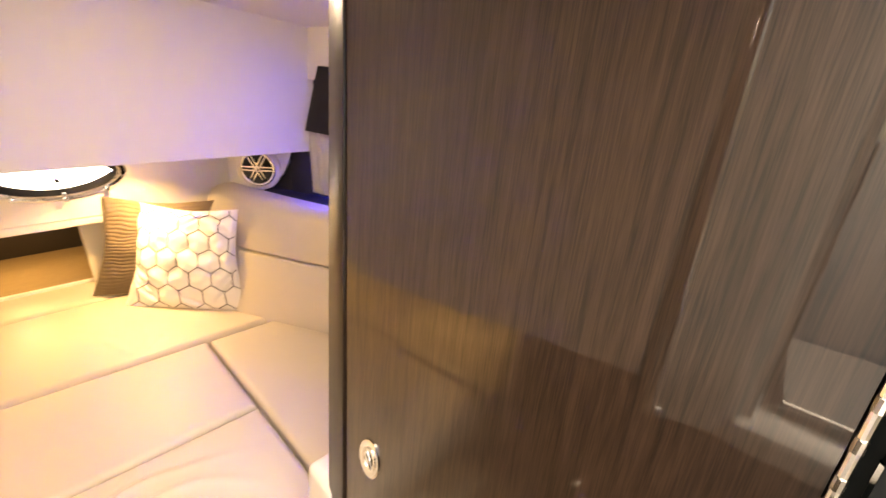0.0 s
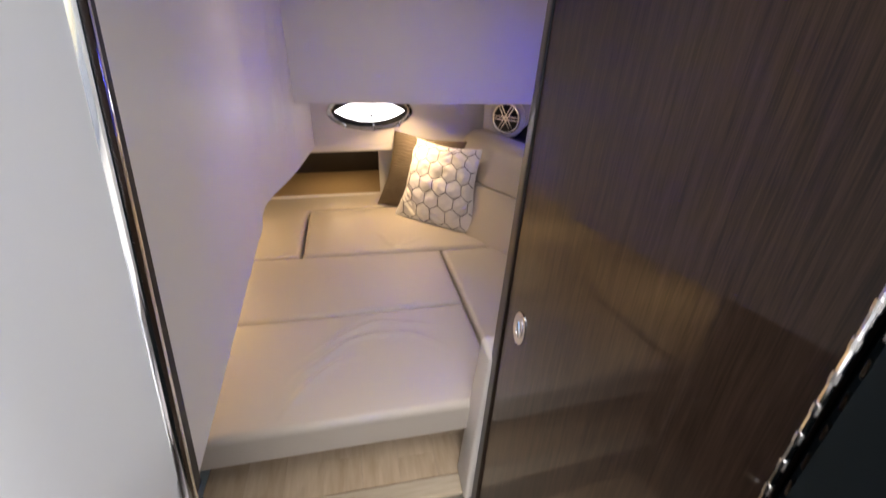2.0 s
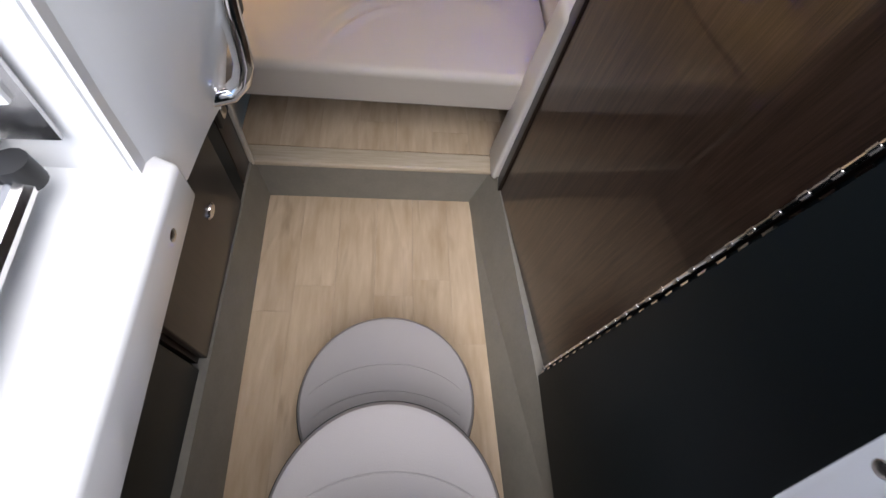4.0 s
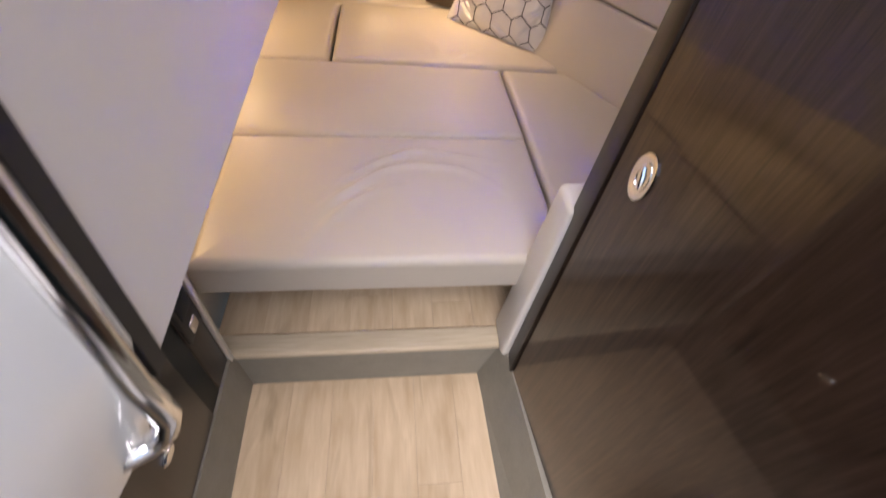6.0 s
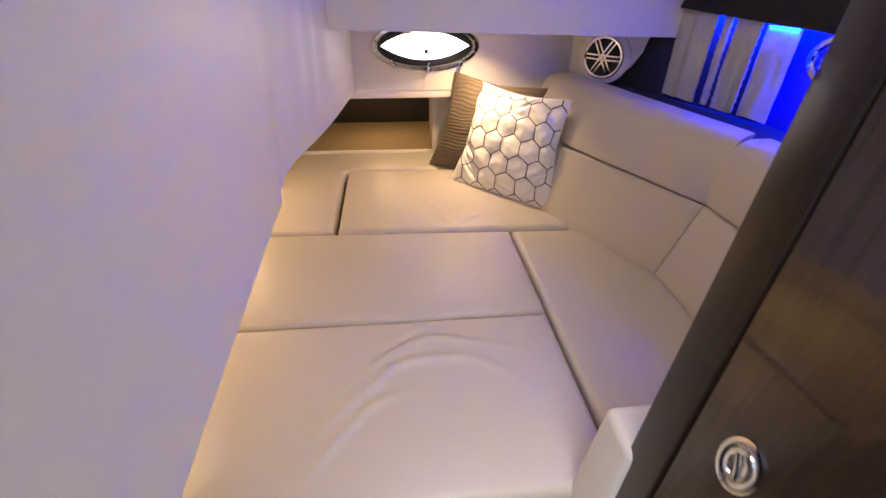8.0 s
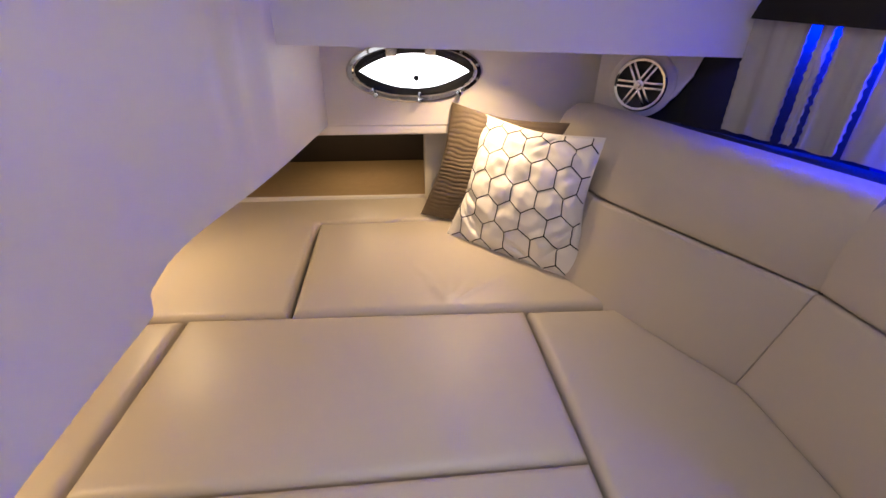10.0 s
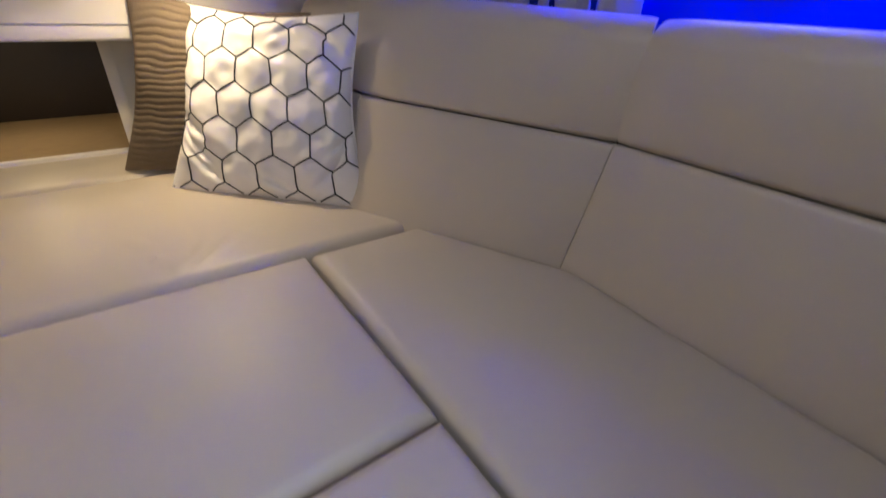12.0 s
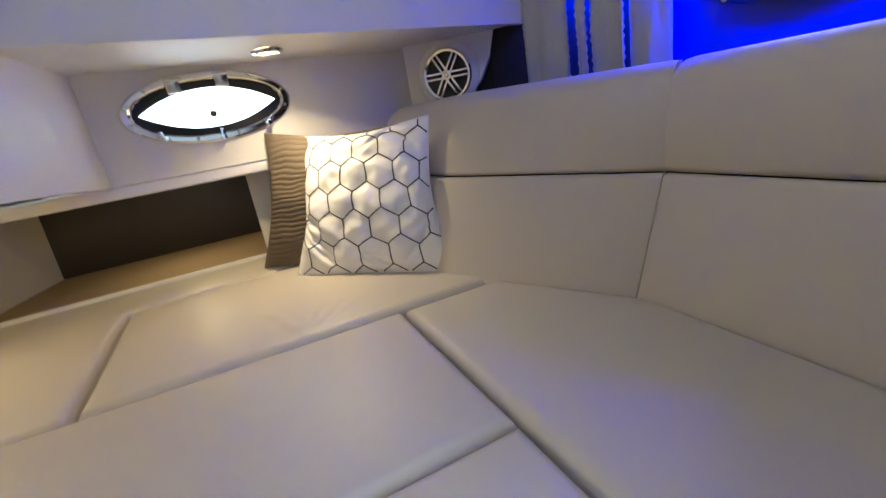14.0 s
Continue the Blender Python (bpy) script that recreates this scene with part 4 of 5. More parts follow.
def bolster_pad(line, label, n=60, round_start=0.0):
    """A backrest pad swept along a plan line; each stop is (x, y, foot z, top z, top's set-back x, y)."""
    samples = []
    for i in range(n):
        f = i / (n - 1) * (len(line) - 1)
        k = min(int(f), len(line) - 2)
        samples.append([a + (b - a) * (f - k) for a, b in zip(line[k], line[k + 1])])
    if len(line) > 2:
        for _ in range(40):
            samples = [samples[0]] + [[(a + 2 * b + c) / 4 for a, b, c in zip(p, q, r)] for p, q, r in zip(samples, samples[1:], samples[2:])] + [samples[-1]]
    prof = [(0.004, 0.09), (0.0, 0.03)] + [(0.015 * (1 - math.cos(g)), 0.015 * (1 - math.sin(g))) for g in [math.pi / 2 * k / 6 for k in range(7)]]
    R = 0.046
    body = [(0.016 + k * 0.02, 0.0) for k in range(1, 7)]
    bm = bmesh.new()
    rings = []
    for i, q in enumerate(samples):
        p, foot, top, back = Vector((q[0], q[1])), q[2], q[3], Vector((q[4], q[5], 0))
        a, b = samples[max(0, i - 1)], samples[min(n - 1, i + 1)]
        d = Vector((b[0] - a[0], b[1] - a[1])).normalized()
        out = Vector((-d.y, d.x, 0))
        run = (p - Vector(line[0][:2])).length
        e = min(run, round_start) if round_start else 0.0
        drop = -roll(e, round_start) if round_start else 0.0
        edge = min(i, n - 1 - i) / (n - 1)
        drop += 0.0025 * math.exp(-edge / 0.008)
        rise = Vector((back.x, back.y, top - drop * 0.9 - foot))
        H = rise.length
        up = rise / H
        full = prof + [(h * (H - R) / 0.171, b) for h, b in body] + [(H - R + R * math.sin(g), R * (1 - math.cos(g))) for g in [math.pi / 2 * k / 9 for k in range(10)]] + [(H, 0.10), (H - 0.10, 0.10)]
        ring = []
        for h, b in full:
            b2 = b - 0.014 * math.sin(math.pi * min(1.0, max(0.0, h / H))) + drop
            v = Vector((p.x, p.y, foot)) + up * h + out * b2
            ring.append(bm.verts.new(v))
        rings.append(ring)
    for a, b in zip(rings, rings[1:]):
        for k in range(len(a)):
            bm.faces.new((a[k], a[(k + 1) % len(a)], b[(k + 1) % len(a)], b[k]))
    bm.faces.new(rings[0]), bm.faces.new(rings[-1][::-1])
    board = bmesh.new()
    strips = [[], []]
    for ring in rings:
        top, low = ring[-2].co, ring[-1].co
        away = (ring[-2].co - ring[-3].co).normalized()
        for strip, off in zip(strips, (0.003, 0.010)):
            strip.append((board.verts.new(low + away * off), board.verts.new(top + (low - top) * 0.2 + away * off)))
    for a, b in zip(strips[0], strips[0][1:]):
        board.faces.new((a[0], b[0], b[1], a[1]))
    for a, b in zip(strips[1], strips[1][1:]):
        board.faces.new((a[1], b[1], b[0], a[0]))
    for k in (0, 1):
        for (a, b), (c, d) in zip(zip(strips[0], strips[0][1:]), zip(strips[1], strips[1][1:])):
            board.faces.new((a[k], c[k], d[k], b[k]))
    ends = [v.co.copy() for v in rings[-1][1:-3]]
    ob = part("backrest_upper", bm, VINYL, None, "", True, 60)
    part("back_board", board, CHARCOAL, ob, "dark backing board")
    part("seam", tube(bmesh.new(), [p + Vector((0, -0.0005, 0)) for p in ends], 0.0016, 6), VINYL, ob)
    return tagged(ob, label, "backrest", "berth backrests")


bolster_pad([(0.775, 1.75, 0.770, 0.978, 0.055, 0.0), (0.792, 1.304, 0.767, 0.988, 0.108, 0.033), (1.072, 0.766, 0.755, 0.977, 0.030, 0.0)],
            "taupe vinyl upper backrest pad bending round the corner", 80, 0.05)
bolster_pad([(1.072, 0.764, 0.755, 0.977, 0.030, 0.0), (1.092, -0.015, 0.764, 0.987, 0.038, 0.0)], "taupe vinyl upper backrest pad, long aft section", 40)

bm = hexa(bmesh.new(), [(0.388, -0.045, Z_STEP), (0.395, 0.085, Z_STEP), (0.62, 0.085, Z_STEP), (0.62, -0.02, Z_STEP)],
          [(0.446, -0.018, 0.735), (0.450, 0.085, 0.735), (0.66, 0.085, 0.735), (0.66, -0.018, 0.735)], 0.016, 4)
tagged(part("end_bolster", bm, VINYL_PALE), "pale vinyl padded end post at the foot of the seat", "bolster")

# ---- pillows ----


class Pillow:
    """A stuffed square between four corners; bulge is to the front."""

    def __init__(self, bl, br, tr, tl, thick):
        self.c = [Vector(p) for p in (bl, br, tr, tl)]
        self.n = (self.c[1] - self.c[0]).cross(self.c[3] - self.c[0]).normalized()
        self.thick = thick

    def at(self, u, v, side, lift=0.0, relief=None):
        a = self.c[0].lerp(self.c[1], u)
        b = self.c[3].lerp(self.c[2], u)
        p = a.lerp(b, v)
        mid = (self.c[0] + self.c[1] + self.c[2] + self.c[3]) / 4
        pinch = 0.11 * (math.sin(math.pi * v) * abs(2 * u - 1) ** 4 + math.sin(math.pi * u) * max(0.0, 2 * v - 1) ** 4 * 0.8)
        p = p.lerp(mid, pinch * 1.15)
        f = (max(0, math.sin(math.pi * min(1, max(0, u)))) * max(0, math.sin(math.pi * min(1, max(0, v))))) ** 0.55
        h = self.thick * f
        if relief and side > 0:
            h += relief(u, v) * min(1, f * 2.5)
        return p + self.n * side * (h + lift)


def pillow_mesh(pl, nu, nv, relief=None):
    bm = bmesh.new()
    grids = []
    for side in (1, -1):
        g = [[bm.verts.new(pl.at(i / nu, j / nv, side, 0, relief)) for i in range(nu + 1)] for j in range(nv + 1)]
        for a, b in zip(g, g[1:]):
            for i in range(nu):
                bm.faces.new((a[i], a[i + 1], b[i + 1], b[i]) if side > 0 else (a[i], b[i], b[i + 1], a[i + 1]))
        grids.append(g)
    bmesh.ops.remove_doubles(bm, verts=bm.verts, dist=0.0004)
    return bm


HEX = 0.0525


def hex_cells():
    """Cell centres in pillow coordinates, 0.5 wide."""
    W, H = 0.50, 0.44
    out = []
    for r in range(-1, 8):
        for q in range(-1, 8):
            x = (q + (0.5 if r % 2 else 0)) * HEX * math.sqrt(3) + 0.012
            y = r * HEX * 1.5 + 0.050
            if -0.08 < x < W + 0.08 and -0.08 < y < H + 0.08:
                out.append((x / W, y / H))
    return out


CELLS = hex_cells()


def tuft(u, v):
    """Soft puffs inside each stitched hexagon and slack creases."""
    d = min(math.hypot((u - a) * 0.50, (v - b) * 0.44) for a, b in CELLS)
    z = 0.0065 * (1 - (d / HEX) ** 2)
    z += 0.012 * noise.noise(Vector((u * 6, v * 6, 4))) + 0.006 * noise.noise(Vector((u * 15, v * 15, 7)))
    for k, (cu, cv, sl) in enumerate(((0.16, 0.22, 0.9), (0.20, 0.13, 0.8), (0.86, 0.20, -1.2), (0.80, 0.90, 0.7), (0.12, 0.34, 0.6), (0.93, 0.34, -0.8), (0.60, 0.06, 0.5), (0.70, 0.95, -0.9))):
        t = (v - cv) - sl * (u - cu) * -1
        z -= 0.014 * math.exp(-(t / 0.022) ** 2) * math.exp(-((u - cu) / 0.12) ** 2)
    return z


white = Pillow((0.362, 1.588, 0.508), (0.756, 1.212, 0.508), (0.810, 1.338, 0.945), (0.506, 1.722, 0.938), 0.062)
pw = thing("pillow", None, "white satin pillow with black stitched hexagons leaning in the corner", "pillow")
part("cover", pillow_mesh(white, 84, 76, tuft), WHITE_FABRIC, pw)
bm = bmesh.new()
done = set()
for a, b in CELLS:
    cs = []
    for k in range(6):
        g = math.radians(60 * k + 30)
        cs.append(((a * 0.50 + HEX * math.cos(g)) / 0.50, (b * 0.44 + HEX * math.sin(g)) / 0.44))
    for k in range(6):
        p, q = cs[k], cs[(k + 1) % 6]
        key = tuple(sorted((tuple(round(t, 3) for t in p), tuple(round(t, 3) for t in q))))
        if key in done:
            continue
        done.add(key)
        pts = []
        for i in range(15):
            u, v = p[0] + (q[0] - p[0]) * i / 14, p[1] + (q[1] - p[1]) * i / 14
            u += 0.010 * noise.noise(Vector((u * 5, v * 5, 1)))
            v += 0.010 * noise.noise(Vector((u * 5, v * 5, 9)))
            if 0.002 < u < 0.998 and 0.002 < v < 0.998:
                pts.append(white.at(u, v, 1, 0.0006, tuft))
        if len(pts) > 1:
            tube(bm, pts, 0.0021, 5)
part("hexagon_stitching", bm, BLACK_THREAD, pw, "black stitched lines")
bm = tube(bmesh.new(), [white.at(u, v, 1) for u, v in [(i / 24, 0) for i in range(24)] + [(1, i / 24) for i in range(24)] + [(1 - i / 24, 1) for i in range(24)] + [(0, 1 - i / 24) for i in range(24)]], 0.0028, 6, True)
part("piping", bm, WHITE_FABRIC, pw)


def ribs(u, v):
    w = v * 27 + 1.1 * noise.noise(Vector((u * 2.6, v * 3.5, 3))) + 0.35 * noise.noise(Vector((u * 9, v * 9, 5)))
    return 0.0042 * (abs(math.sin(math.pi * w)) ** 0.6 - 0.5) + 0.006 * noise.noise(Vector((u * 5, v * 7, 8)))


brown = Pillow((0.268, 1.772, 0.512), (0.660, 1.560, 0.512), (0.800, 1.600, 0.930), (0.392, 1.775, 0.972), 0.060)
pb = thing("pillow", None, "brown ribbed corduroy pillow behind the white one", "pillow")
part("cover", pillow_mesh(brown, 48, 150, ribs), BROWN_CORD, pb)

# ---- ports, loudspeaker, lamps, curtain ----


def oval(a, b, n=72, p=2.0):
    return [(a * math.copysign(abs(math.cos(k * math.tau / n)) ** (2 / p), math.cos(k * math.tau / n)), b * math.copysign(abs(math.sin(k * math.tau / n)) ** (2 / p), math.sin(k * math.tau / n))) for k in range(n)]


def lens_outline(a, b, n=72):
    """A pointed oval."""
    pts = []
    for k in range(n):
        t = k / n
        s = 1 if t < 0.5 else -1
        x = a * (1 - 4 * t) if t < 0.5 else a * (4 * t - 3)
        pts.append((x, s * b * (1 - abs(x / a) ** 2.1)))
    return pts


def band(bm, rings, m):
    """Join rings of (x, y, z) loops into a closed band."""
    vs = [[bm.verts.new(m @ Vector(p)) for p in r] for r in rings]
    n = len(vs[0])
    for a, b in zip(vs, vs[1:] + vs[:1]):
        for k in range(n):
            bm.faces.new((a[k], a[(k + 1) % n], b[(k + 1) % n], b[k]))
    return bm


def porthole(m, label):
    """An opening port in the local xy plane of m, facing +z, 0.5 m wide."""
    ob = thing("porthole", None, label, "porthole", "oval ports")
    flat = lambda pts, z: [(x, y, z) for x, y in pts]
    ring = band(bmesh.new(), [flat(oval(0.250, 0.107), -0.002), flat(oval(0.250, 0.107), 0.008), flat(oval(0.244, 0.101), 0.013), flat(oval(0.229, 0.088), 0.013), flat(oval(0.223, 0.083), 0.008), flat(oval(0.220, 0.081), -0.028)], m)
    rg = part("frame", ring, CHROME, ob, "polished chrome oval ring")
    part("gasket", band(bmesh.new(), [flat(lens_outline(0.2195, 0.0805), -0.004), flat([(x, y * 0.78) for x, y in lens_outline(0.208, 0.078)], -0.008), flat([(x, y * 0.78) for x, y in lens_outline(0.208, 0.078)], -0.026), flat(lens_outline(0.2195, 0.0805), -0.026)], m), RUBBER, ob, "black rubber seal")
    part("gasket_plate", band(bmesh.new(), [flat(oval(0.2215, 0.0825), -0.012), flat(lens_outline(0.205, 0.0610), -0.012), flat(lens_outline(0.205, 0.0610), -0.020), flat(oval(0.2215, 0.0825), -0.020)], m), RUBBER, ob)
    bm = bmesh.new()
    hexa(bm, [m @ Vector((x, y, -0.022)) for x, y in oval(0.2205, 0.0815, 48)], [m @ Vector((x, y, -0.018)) for x, y in oval(0.2205, 0.0815, 48)])
    gl = part("pane", bm, GLASS, ob)
    gl.visible_shadow = False
    part("knob", lathe(bmesh.new(), [(0.0, 0.012), (0.008, 0.011), (0.011, 0.006), (0.010, 0.0), (0.0, -0.017)], m @ Matrix.Translation((0.004, -0.022, -0.002)), 18), RUBBER, ob, "small black knob")
    for x in (-0.085, 0.055):
        y = 0.100 * math.sqrt(1 - (x / 0.25) ** 2)
        hg = bmesh.new()
        hexa(hg, [m @ Vector(p) for p in ((x - 0.020, y + 0.006, 0.012), (x + 0.020, y + 0.006, 0.012), (x + 0.020, y - 0.042, 0.006), (x - 0.020, y - 0.042, 0.006))],
             [m @ Vector(p) for p in ((x - 0.020, y + 0.006, 0.018), (x + 0.020, y + 0.006, 0.018), (x + 0.020, y - 0.042, 0.011), (x - 0.020, y - 0.042, 0.011))], 0.002)
        hinge_ob = part("hinge", hg, STEEL, ob)
        part("pin", tube(bmesh.new(), [m @ Vector((x - 0.022, y - 0.006, 0.019)), m @ Vector((x + 0.022, y - 0.006, 0.019))], 0.004, 8), CHROME, hinge_ob)
    for x, ang in ((-0.150, 25), (0.015, 0), (0.165, -40)):
        y = -0.094 * math.sqrt(1 - (x / 0.25) ** 2)
        mm = m @ Matrix.Translation((x, y, 0.013)) @ Matrix.Rotation(radians(ang), 4, "Z")
        dg = bmesh.new()
        hexa(dg, [mm @ Vector(p) for p in ((-0.008, -0.012, 0), (0.008, -0.012, 0), (0.006, 0.024, 0.004), (-0.006, 0.024, 0.004))],
             [mm @ Vector(p) for p in ((-0.008, -0.012, 0.008), (0.008, -0.012, 0.008), (0.006, 0.024, 0.010), (-0.006, 0.024, 0.010))], 0.002)
        dog = part("dog", dg, CHROME, ob, "chrome closing dog")
        part("screw", lathe(bmesh.new(), [(0.0, 0.020), (0.008, 0.019), (0.010, 0.015), (0.010, 0.004), (0.0, 0.004)], mm @ Matrix.Translation((0, -0.005, 0.003)), 14), CHROME, dog)
    for k in range(12):
        g = math.tau * (k + 0.5) / 12
        part("rivet", lathe(bmesh.new(), [(0.0, 0.003), (0.004, 0.0022), (0.006, 0.0)], m @ Matrix.Translation((0.2365 * math.cos(g), 0.0945 * math.sin(g), 0.0128)), 10), STEEL, rg)
    return ob


porthole(FORE @ Matrix.Translation((0.255, 1.078, 0)), "chrome oval port with a bright white pane in the cream wall")
porthole(HULL2 @ Matrix.Translation((0.332, 1.172, 0)), "chrome oval port in the blue-lit hull side")
setting("backdrop_fore", slab([(-0.15, 1.96, 0.93), (0.66, 1.96, 0.93), (0.66, 1.96, 1.26), (-0.15, 1.96, 1.26)], (0, 0.01, 0)), DAY, "bright daylight outside the port")
setting("backdrop_side", slab([(1.60, 1.05, 0.95), (1.68, 0.32, 0.95), (1.68, 0.32, 1.42), (1.60, 1.05, 1.42)], (0.01, 0, 0)), DAY, "bright daylight outside the port")

spk = thing("loudspeaker", None, "round chrome loudspeaker with six double spokes in the cream corner", "loudspeaker")
part("pod", lathe(bmesh.new(), [(0.112, -0.002), (0.110, 0.008), (0.100, 0.014), (0.088, 0.016), (0.086, 0.010), (0.0, 0.0)], SPK, 64), LINER, spk, "cream moulded surround")
part("ring", lathe(bmesh.new(), [(0.088, 0.010), (0.089, 0.022), (0.084, 0.028), (0.076, 0.026), (0.073, 0.018), (0.073, 0.008)], SPK, 64), CHROME, spk)
part("cone", lathe(bmesh.new(), [(0.074, 0.016), (0.066, 0.014), (0.030, 0.004), (0.022, 0.010), (0.0, 0.013)], SPK, 48), RUBBER, spk, "black cone")
part("hub", lathe(bmesh.new(), [(0.0, 0.038), (0.006, 0.037), (0.008, 0.033), (0.017, 0.032), (0.019, 0.026), (0.019, 0.018), (0.0, 0.018)], SPK, 24), CHROME, spk)
for k in range(6):
    g = math.tau * k / 6
    for side in (-1, 1):
        mm = SPK @ Matrix.Rotation(g, 4, "Z")
        c = side * 0.0085
        bm = hexa(bmesh.new(), [mm @ Vector(p) for p in ((0.009, c - 0.0045, 0.022), (0.009, c + 0.0045, 0.022), (0.076, c + 0.0045, 0.020), (0.076, c - 0.0045, 0.020))],
                  [mm @ Vector(p) for p in ((0.009, c - 0.0040, 0.031), (0.009, c + 0.0040, 0.031), (0.076, c + 0.0040, 0.027), (0.076, c - 0.0040, 0.027))], 0.001)
        part("spoke", bm, CHROME, spk)


def downlight(m, label, lens=None):
    ob = thing("downlight", None, label, "ceiling light", "downlights")
    part("bezel", lathe(bmesh.new(), [(0.046, 0.0), (0.044, 0.007), (0.036, 0.010), (0.031, 0.006), (0.030, -0.004)], m, 40), CHROME, ob)
    part("lens", lathe(bmesh.new(), [(0.031, 0.004), (0.018, 0.006), (0.0, 0.0065)], m, 32), lens or LENS, ob, "glowing warm lens")
    return ob


DOWN = Matrix.Rotation(math.pi, 4, "X")
downlight(Matrix.Translation((0.444, 1.57, 1.1915)) @ DOWN, "small chrome downlight glowing warm in the soffit")
downlight(Matrix.Translation((0.02, 2.20, 0.889)) @ DOWN, "small chrome downlight glowing warm in the niche")
for y, x in ((0.50, -0.72), (1.36, -0.62)):
    downlight(Matrix.Translation((x, y, 0.961)) @ DOWN, "small chrome downlight glowing warm over the side berth")
downlight(Matrix.Translation((0.482, 0.362, 1.806)) @ DOWN, "small chrome downlight in the cabin ceiling", LENS_DIM)

# pelmet, led strip and curtain
pel = thing("pelmet", None, "black felt-covered pelmet over the hull windows", "pelmet")
bm = hexa(bmesh.new(), [(1.165, 1.345, 1.272), (1.340, 0.78, 1.243), (1.360, 0.78, 1.243), (1.185, 1.345, 1.272)],
          [(1.195, 1.250, 1.56), (1.345, 0.78, 1.54), (1.365, 0.78, 1.54), (1.215, 1.250, 1.56)], 0.003)
part("board", bm, CHARCOAL, pel)
bm = hexa(bmesh.new(), [(1.340, 0.779, 1.243), (1.410, -0.02, 1.225), (1.430, -0.02, 1.225), (1.360, 0.779, 1.243)],
          [(1.345, 0.779, 1.54), (1.415, -0.02, 1.52), (1.435, -0.02, 1.52), (1.365, 0.779, 1.54)], 0.003)
part("board", bm, CHARCOAL, pel)
tagged(part("led_strip", tube(bmesh.new(), [(1.372, 0.84, 1.272), (1.440, 0.0, 1.258)], 0.005, 8), LED), "glowing blue light strip behind the pelmet", "light strip")
nrm = Vector((-0.955, -0.295)).normalized()


def drape(p0, p1, folds, amp, label, ruffle=0.0):
    """A length of gathered cloth hanging between two plan points."""
    bm = bmesh.new()
    rows = []
    a0, a1 = Vector(p0), Vector(p1)
    n = max(14, int(folds * 16))
    for j in range(30):
        w = j / 29
        row = []
        for i in range(n + 1):
            u = i / n
            ph = folds * math.tau * u * (1 + 0.10 * math.sin(5 * u)) + 0.5 * w
            h = amp * (0.6 + 0.4 * math.sin(7 * u + 1) ** 2) * (1.2 - 0.45 * w)
            p = a0.lerp(a1, u) + nrm * (h * math.sin(ph) + 0.004 * noise.noise(Vector((u * 9 + p0[1] * 50, w * 4, 2))))
            if i in (0, n):
                p += (a1 - a0).normalized() * ruffle * (math.sin(75 * w + 20 * p0[1]) + noise.noise(Vector((w * 14, p0[1] * 9, i))))
            row.append(bm.verts.new((p.x - 0.004 * w, p.y, 0.962 + 0.055 * (1.355 - p.y) * 0.3 + 0.31 * w - 0.012 * (1.355 - p.y) + 0.004 * math.sin(ph))))
        rows.append(row)
    for a, b in zip(rows, rows[1:]):
        for i in range(n):
            bm.faces.new((a[i], a[i + 1], b[i + 1], b[i]))
    r = bmesh.ops.extrude_face_region(bm, geom=list(bm.faces))
    bmesh.ops.translate(bm, vec=(0.003, 0.001, 0), verts=[v for v in r["geom"] if isinstance(v, bmesh.types.BMVert)])
    return tagged(part("curtain", bm, CURTAIN, None, "", True, 80), label, "curtain", "hull curtains")


drape((1.202, 1.366), (1.244, 1.212), 2.3, 0.010, "grey gathered curtain at the hull window beside the loudspeaker", 0.002)
drape((1.252, 1.188), (1.260, 1.160), 0.5, 0.006, "narrow ruffled strip of grey curtain edged with blue light", 0.003)
drape((1.264, 1.144), (1.290, 1.050), 1.4, 0.010, "grey curtain length with a ruffled blue-lit edge", 0.003)
drape((1.296, 1.040), (1.322, 0.936), 0.6, 0.007, "smooth end fold of the curtain lit bright blue", 0.0)

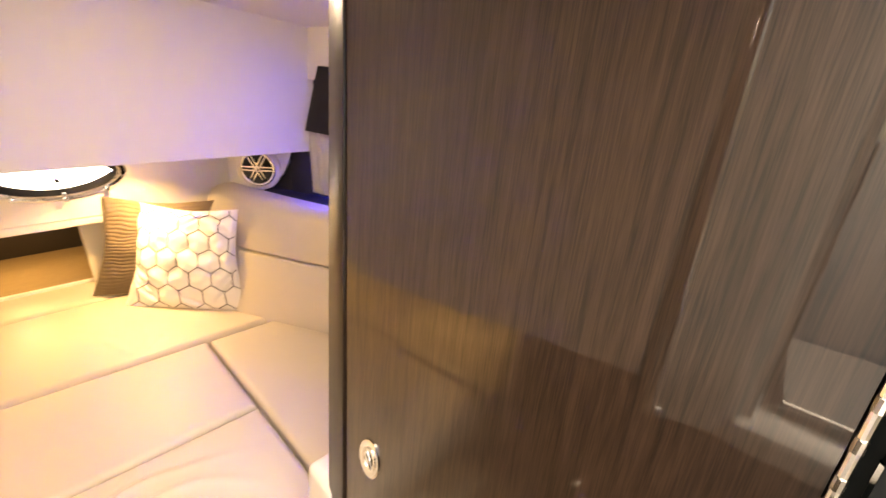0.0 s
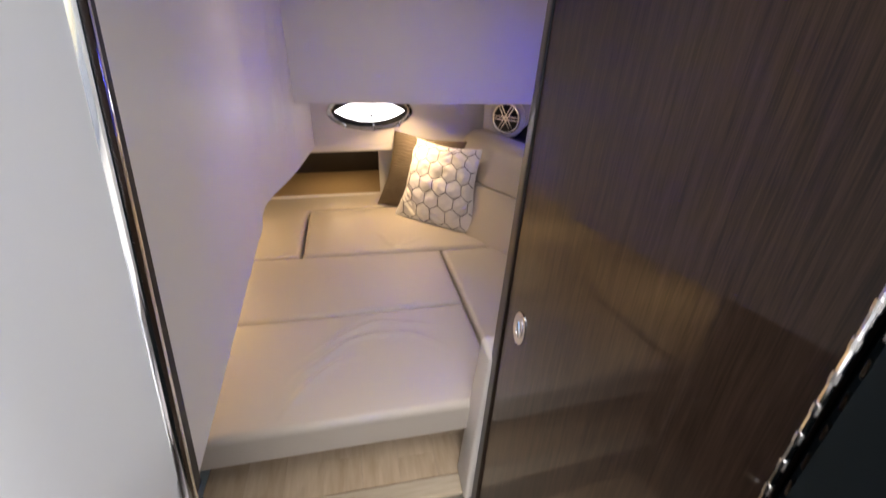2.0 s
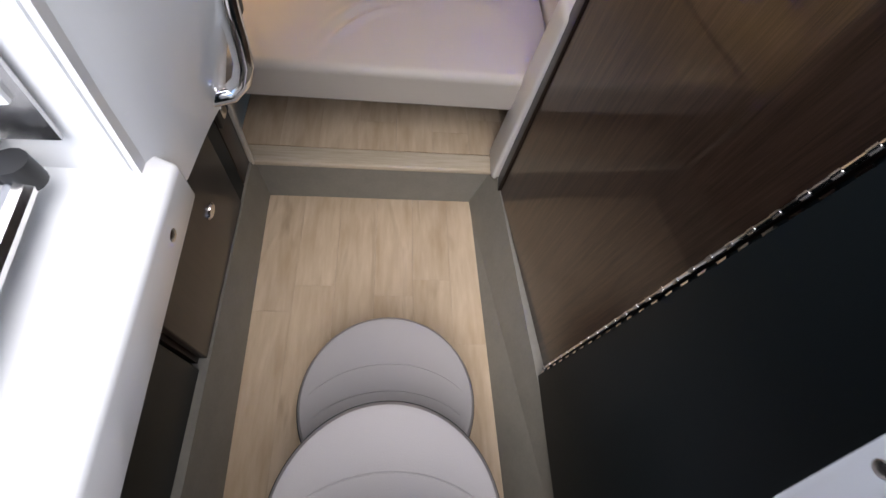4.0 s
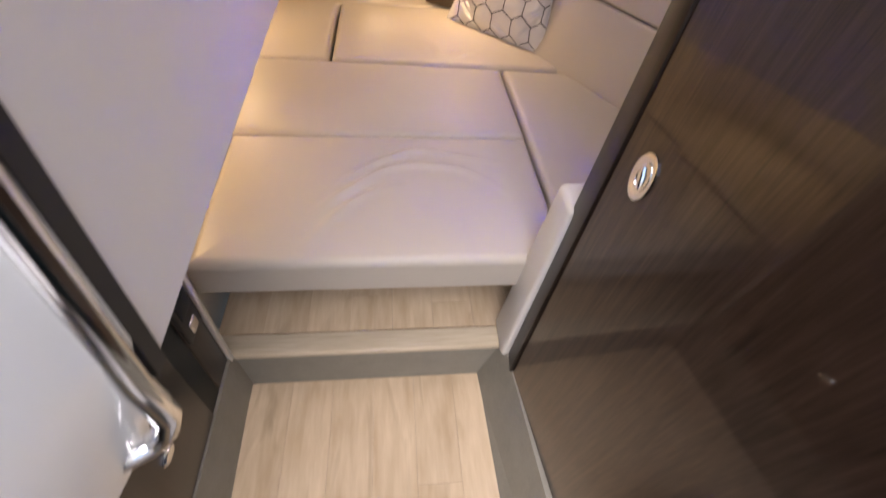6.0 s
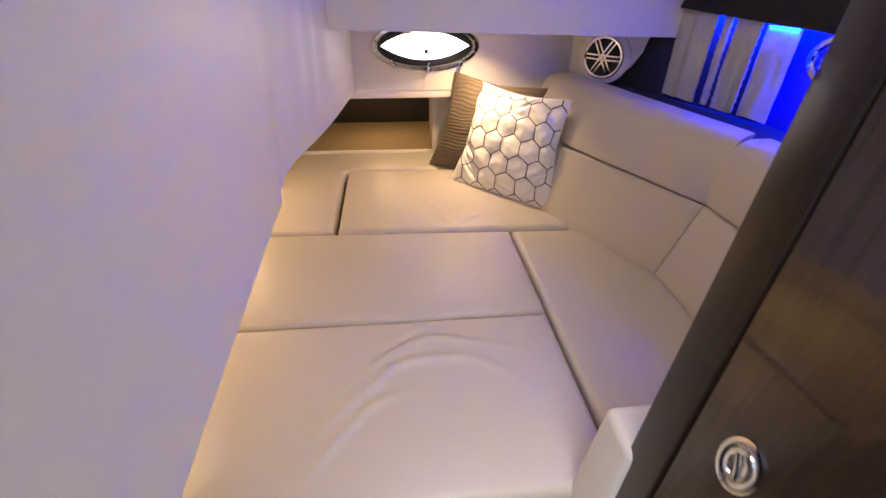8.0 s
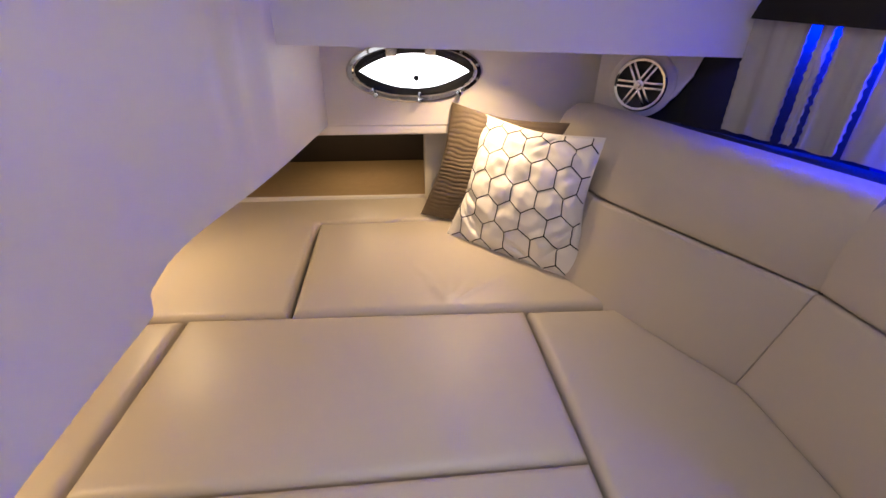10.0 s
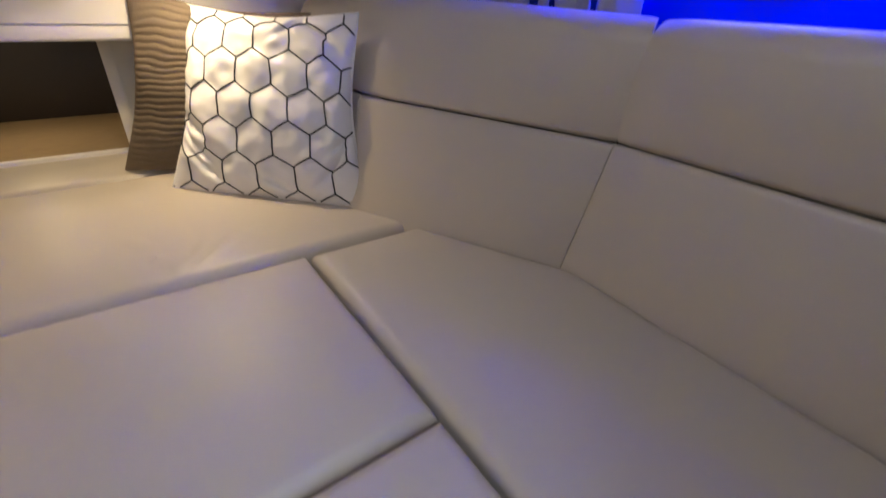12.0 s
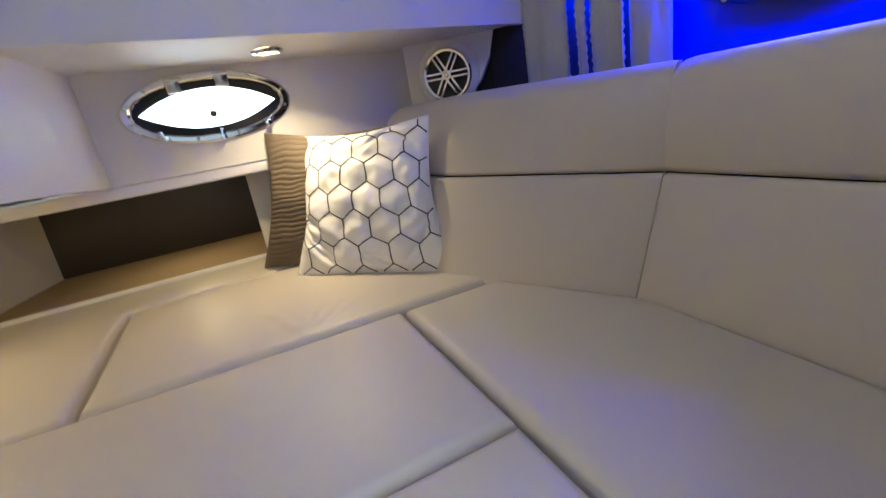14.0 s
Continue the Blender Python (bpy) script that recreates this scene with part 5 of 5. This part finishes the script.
# ---- outside ----
setting("cockpit_sole", slab([(-1.6, -4.0, 0.74), (1.6, -4.0, 0.74), (1.6, -1.36, 0.74), (-1.6, -1.36, 0.74)], (0, 0, 0.05)), GEL_BEIGE, "cockpit floor behind the companionway")
setting("cockpit_riser", slab([(-0.9, -1.36, -0.02), (0.70, -1.36, -0.02), (0.70, -1.36, 0.76), (-0.9, -1.36, 0.76)], (0, -0.03, 0)), GEL, "white riser under the cockpit floor")
for s in (-1, 1):
    setting("coaming_port" if s < 0 else "coaming_starboard", slab([(s * 1.6, -4.0, 0.7), (s * 1.6, 0.0, 0.7), (s * 1.6, 0.0, 1.6), (s * 1.6, -4.0, 1.6)], (s * 0.08, 0, 0)), GEL, "white cockpit side")
setting("transom", slab([(-1.6, -4.0, 0.7), (1.6, -4.0, 0.7), (1.6, -4.0, 1.4), (-1.6, -4.0, 1.4)], (0, -0.08, 0)), GEL, "white cockpit end")
setting("helm_dash", slab([(-1.6, -0.60, 1.05), (-0.64, -0.60, 1.05), (-0.64, -0.60, 2.0), (-1.6, -0.60, 2.0)], (0, 0.04, 0)), GEL, "white helm side")
setting("starboard_console", slab([(0.66, -0.62, 0.76), (1.6, -0.62, 0.76), (1.6, -0.62, 2.0), (0.66, -0.62, 2.0)], (0, 0.04, 0)), GEL, "white console side")
setting("water", slab([(-3000, -3000, -0.7), (3000, -3000, -0.7), (3000, 3000, -0.7), (-3000, 3000, -0.7)], (0, 0, -0.1)), WATER, "open water round the boat")

# ---- floor planks ----
rng = random.Random(4)


def planks(parent, x0, x1, y0, y1, z, width, run):
    x = x0
    while x < x1 - 0.01:
        w = min(width, x1 - x)
        y = y1
        first_len = run * rng.uniform(0.3, 1.0)
        while y > y0 + 0.01:
            ln = min(first_len, y - y0)
            first_len = run
            bm = bmesh.new()
            g = 0.0003
            box(bm, x + g, x + w - g, y - ln + g, y - g, z - 0.008, z)
            part("plank", bm, PLANK, parent, "", False)
            y -= ln
        x += w


planks(floor, -0.352, 0.392, -1.34, -0.001, 0.0, 0.124, 0.92)
planks(platform, -0.415, 0.59, 0.064, 0.60, Z_STEP, 0.124, 0.9)
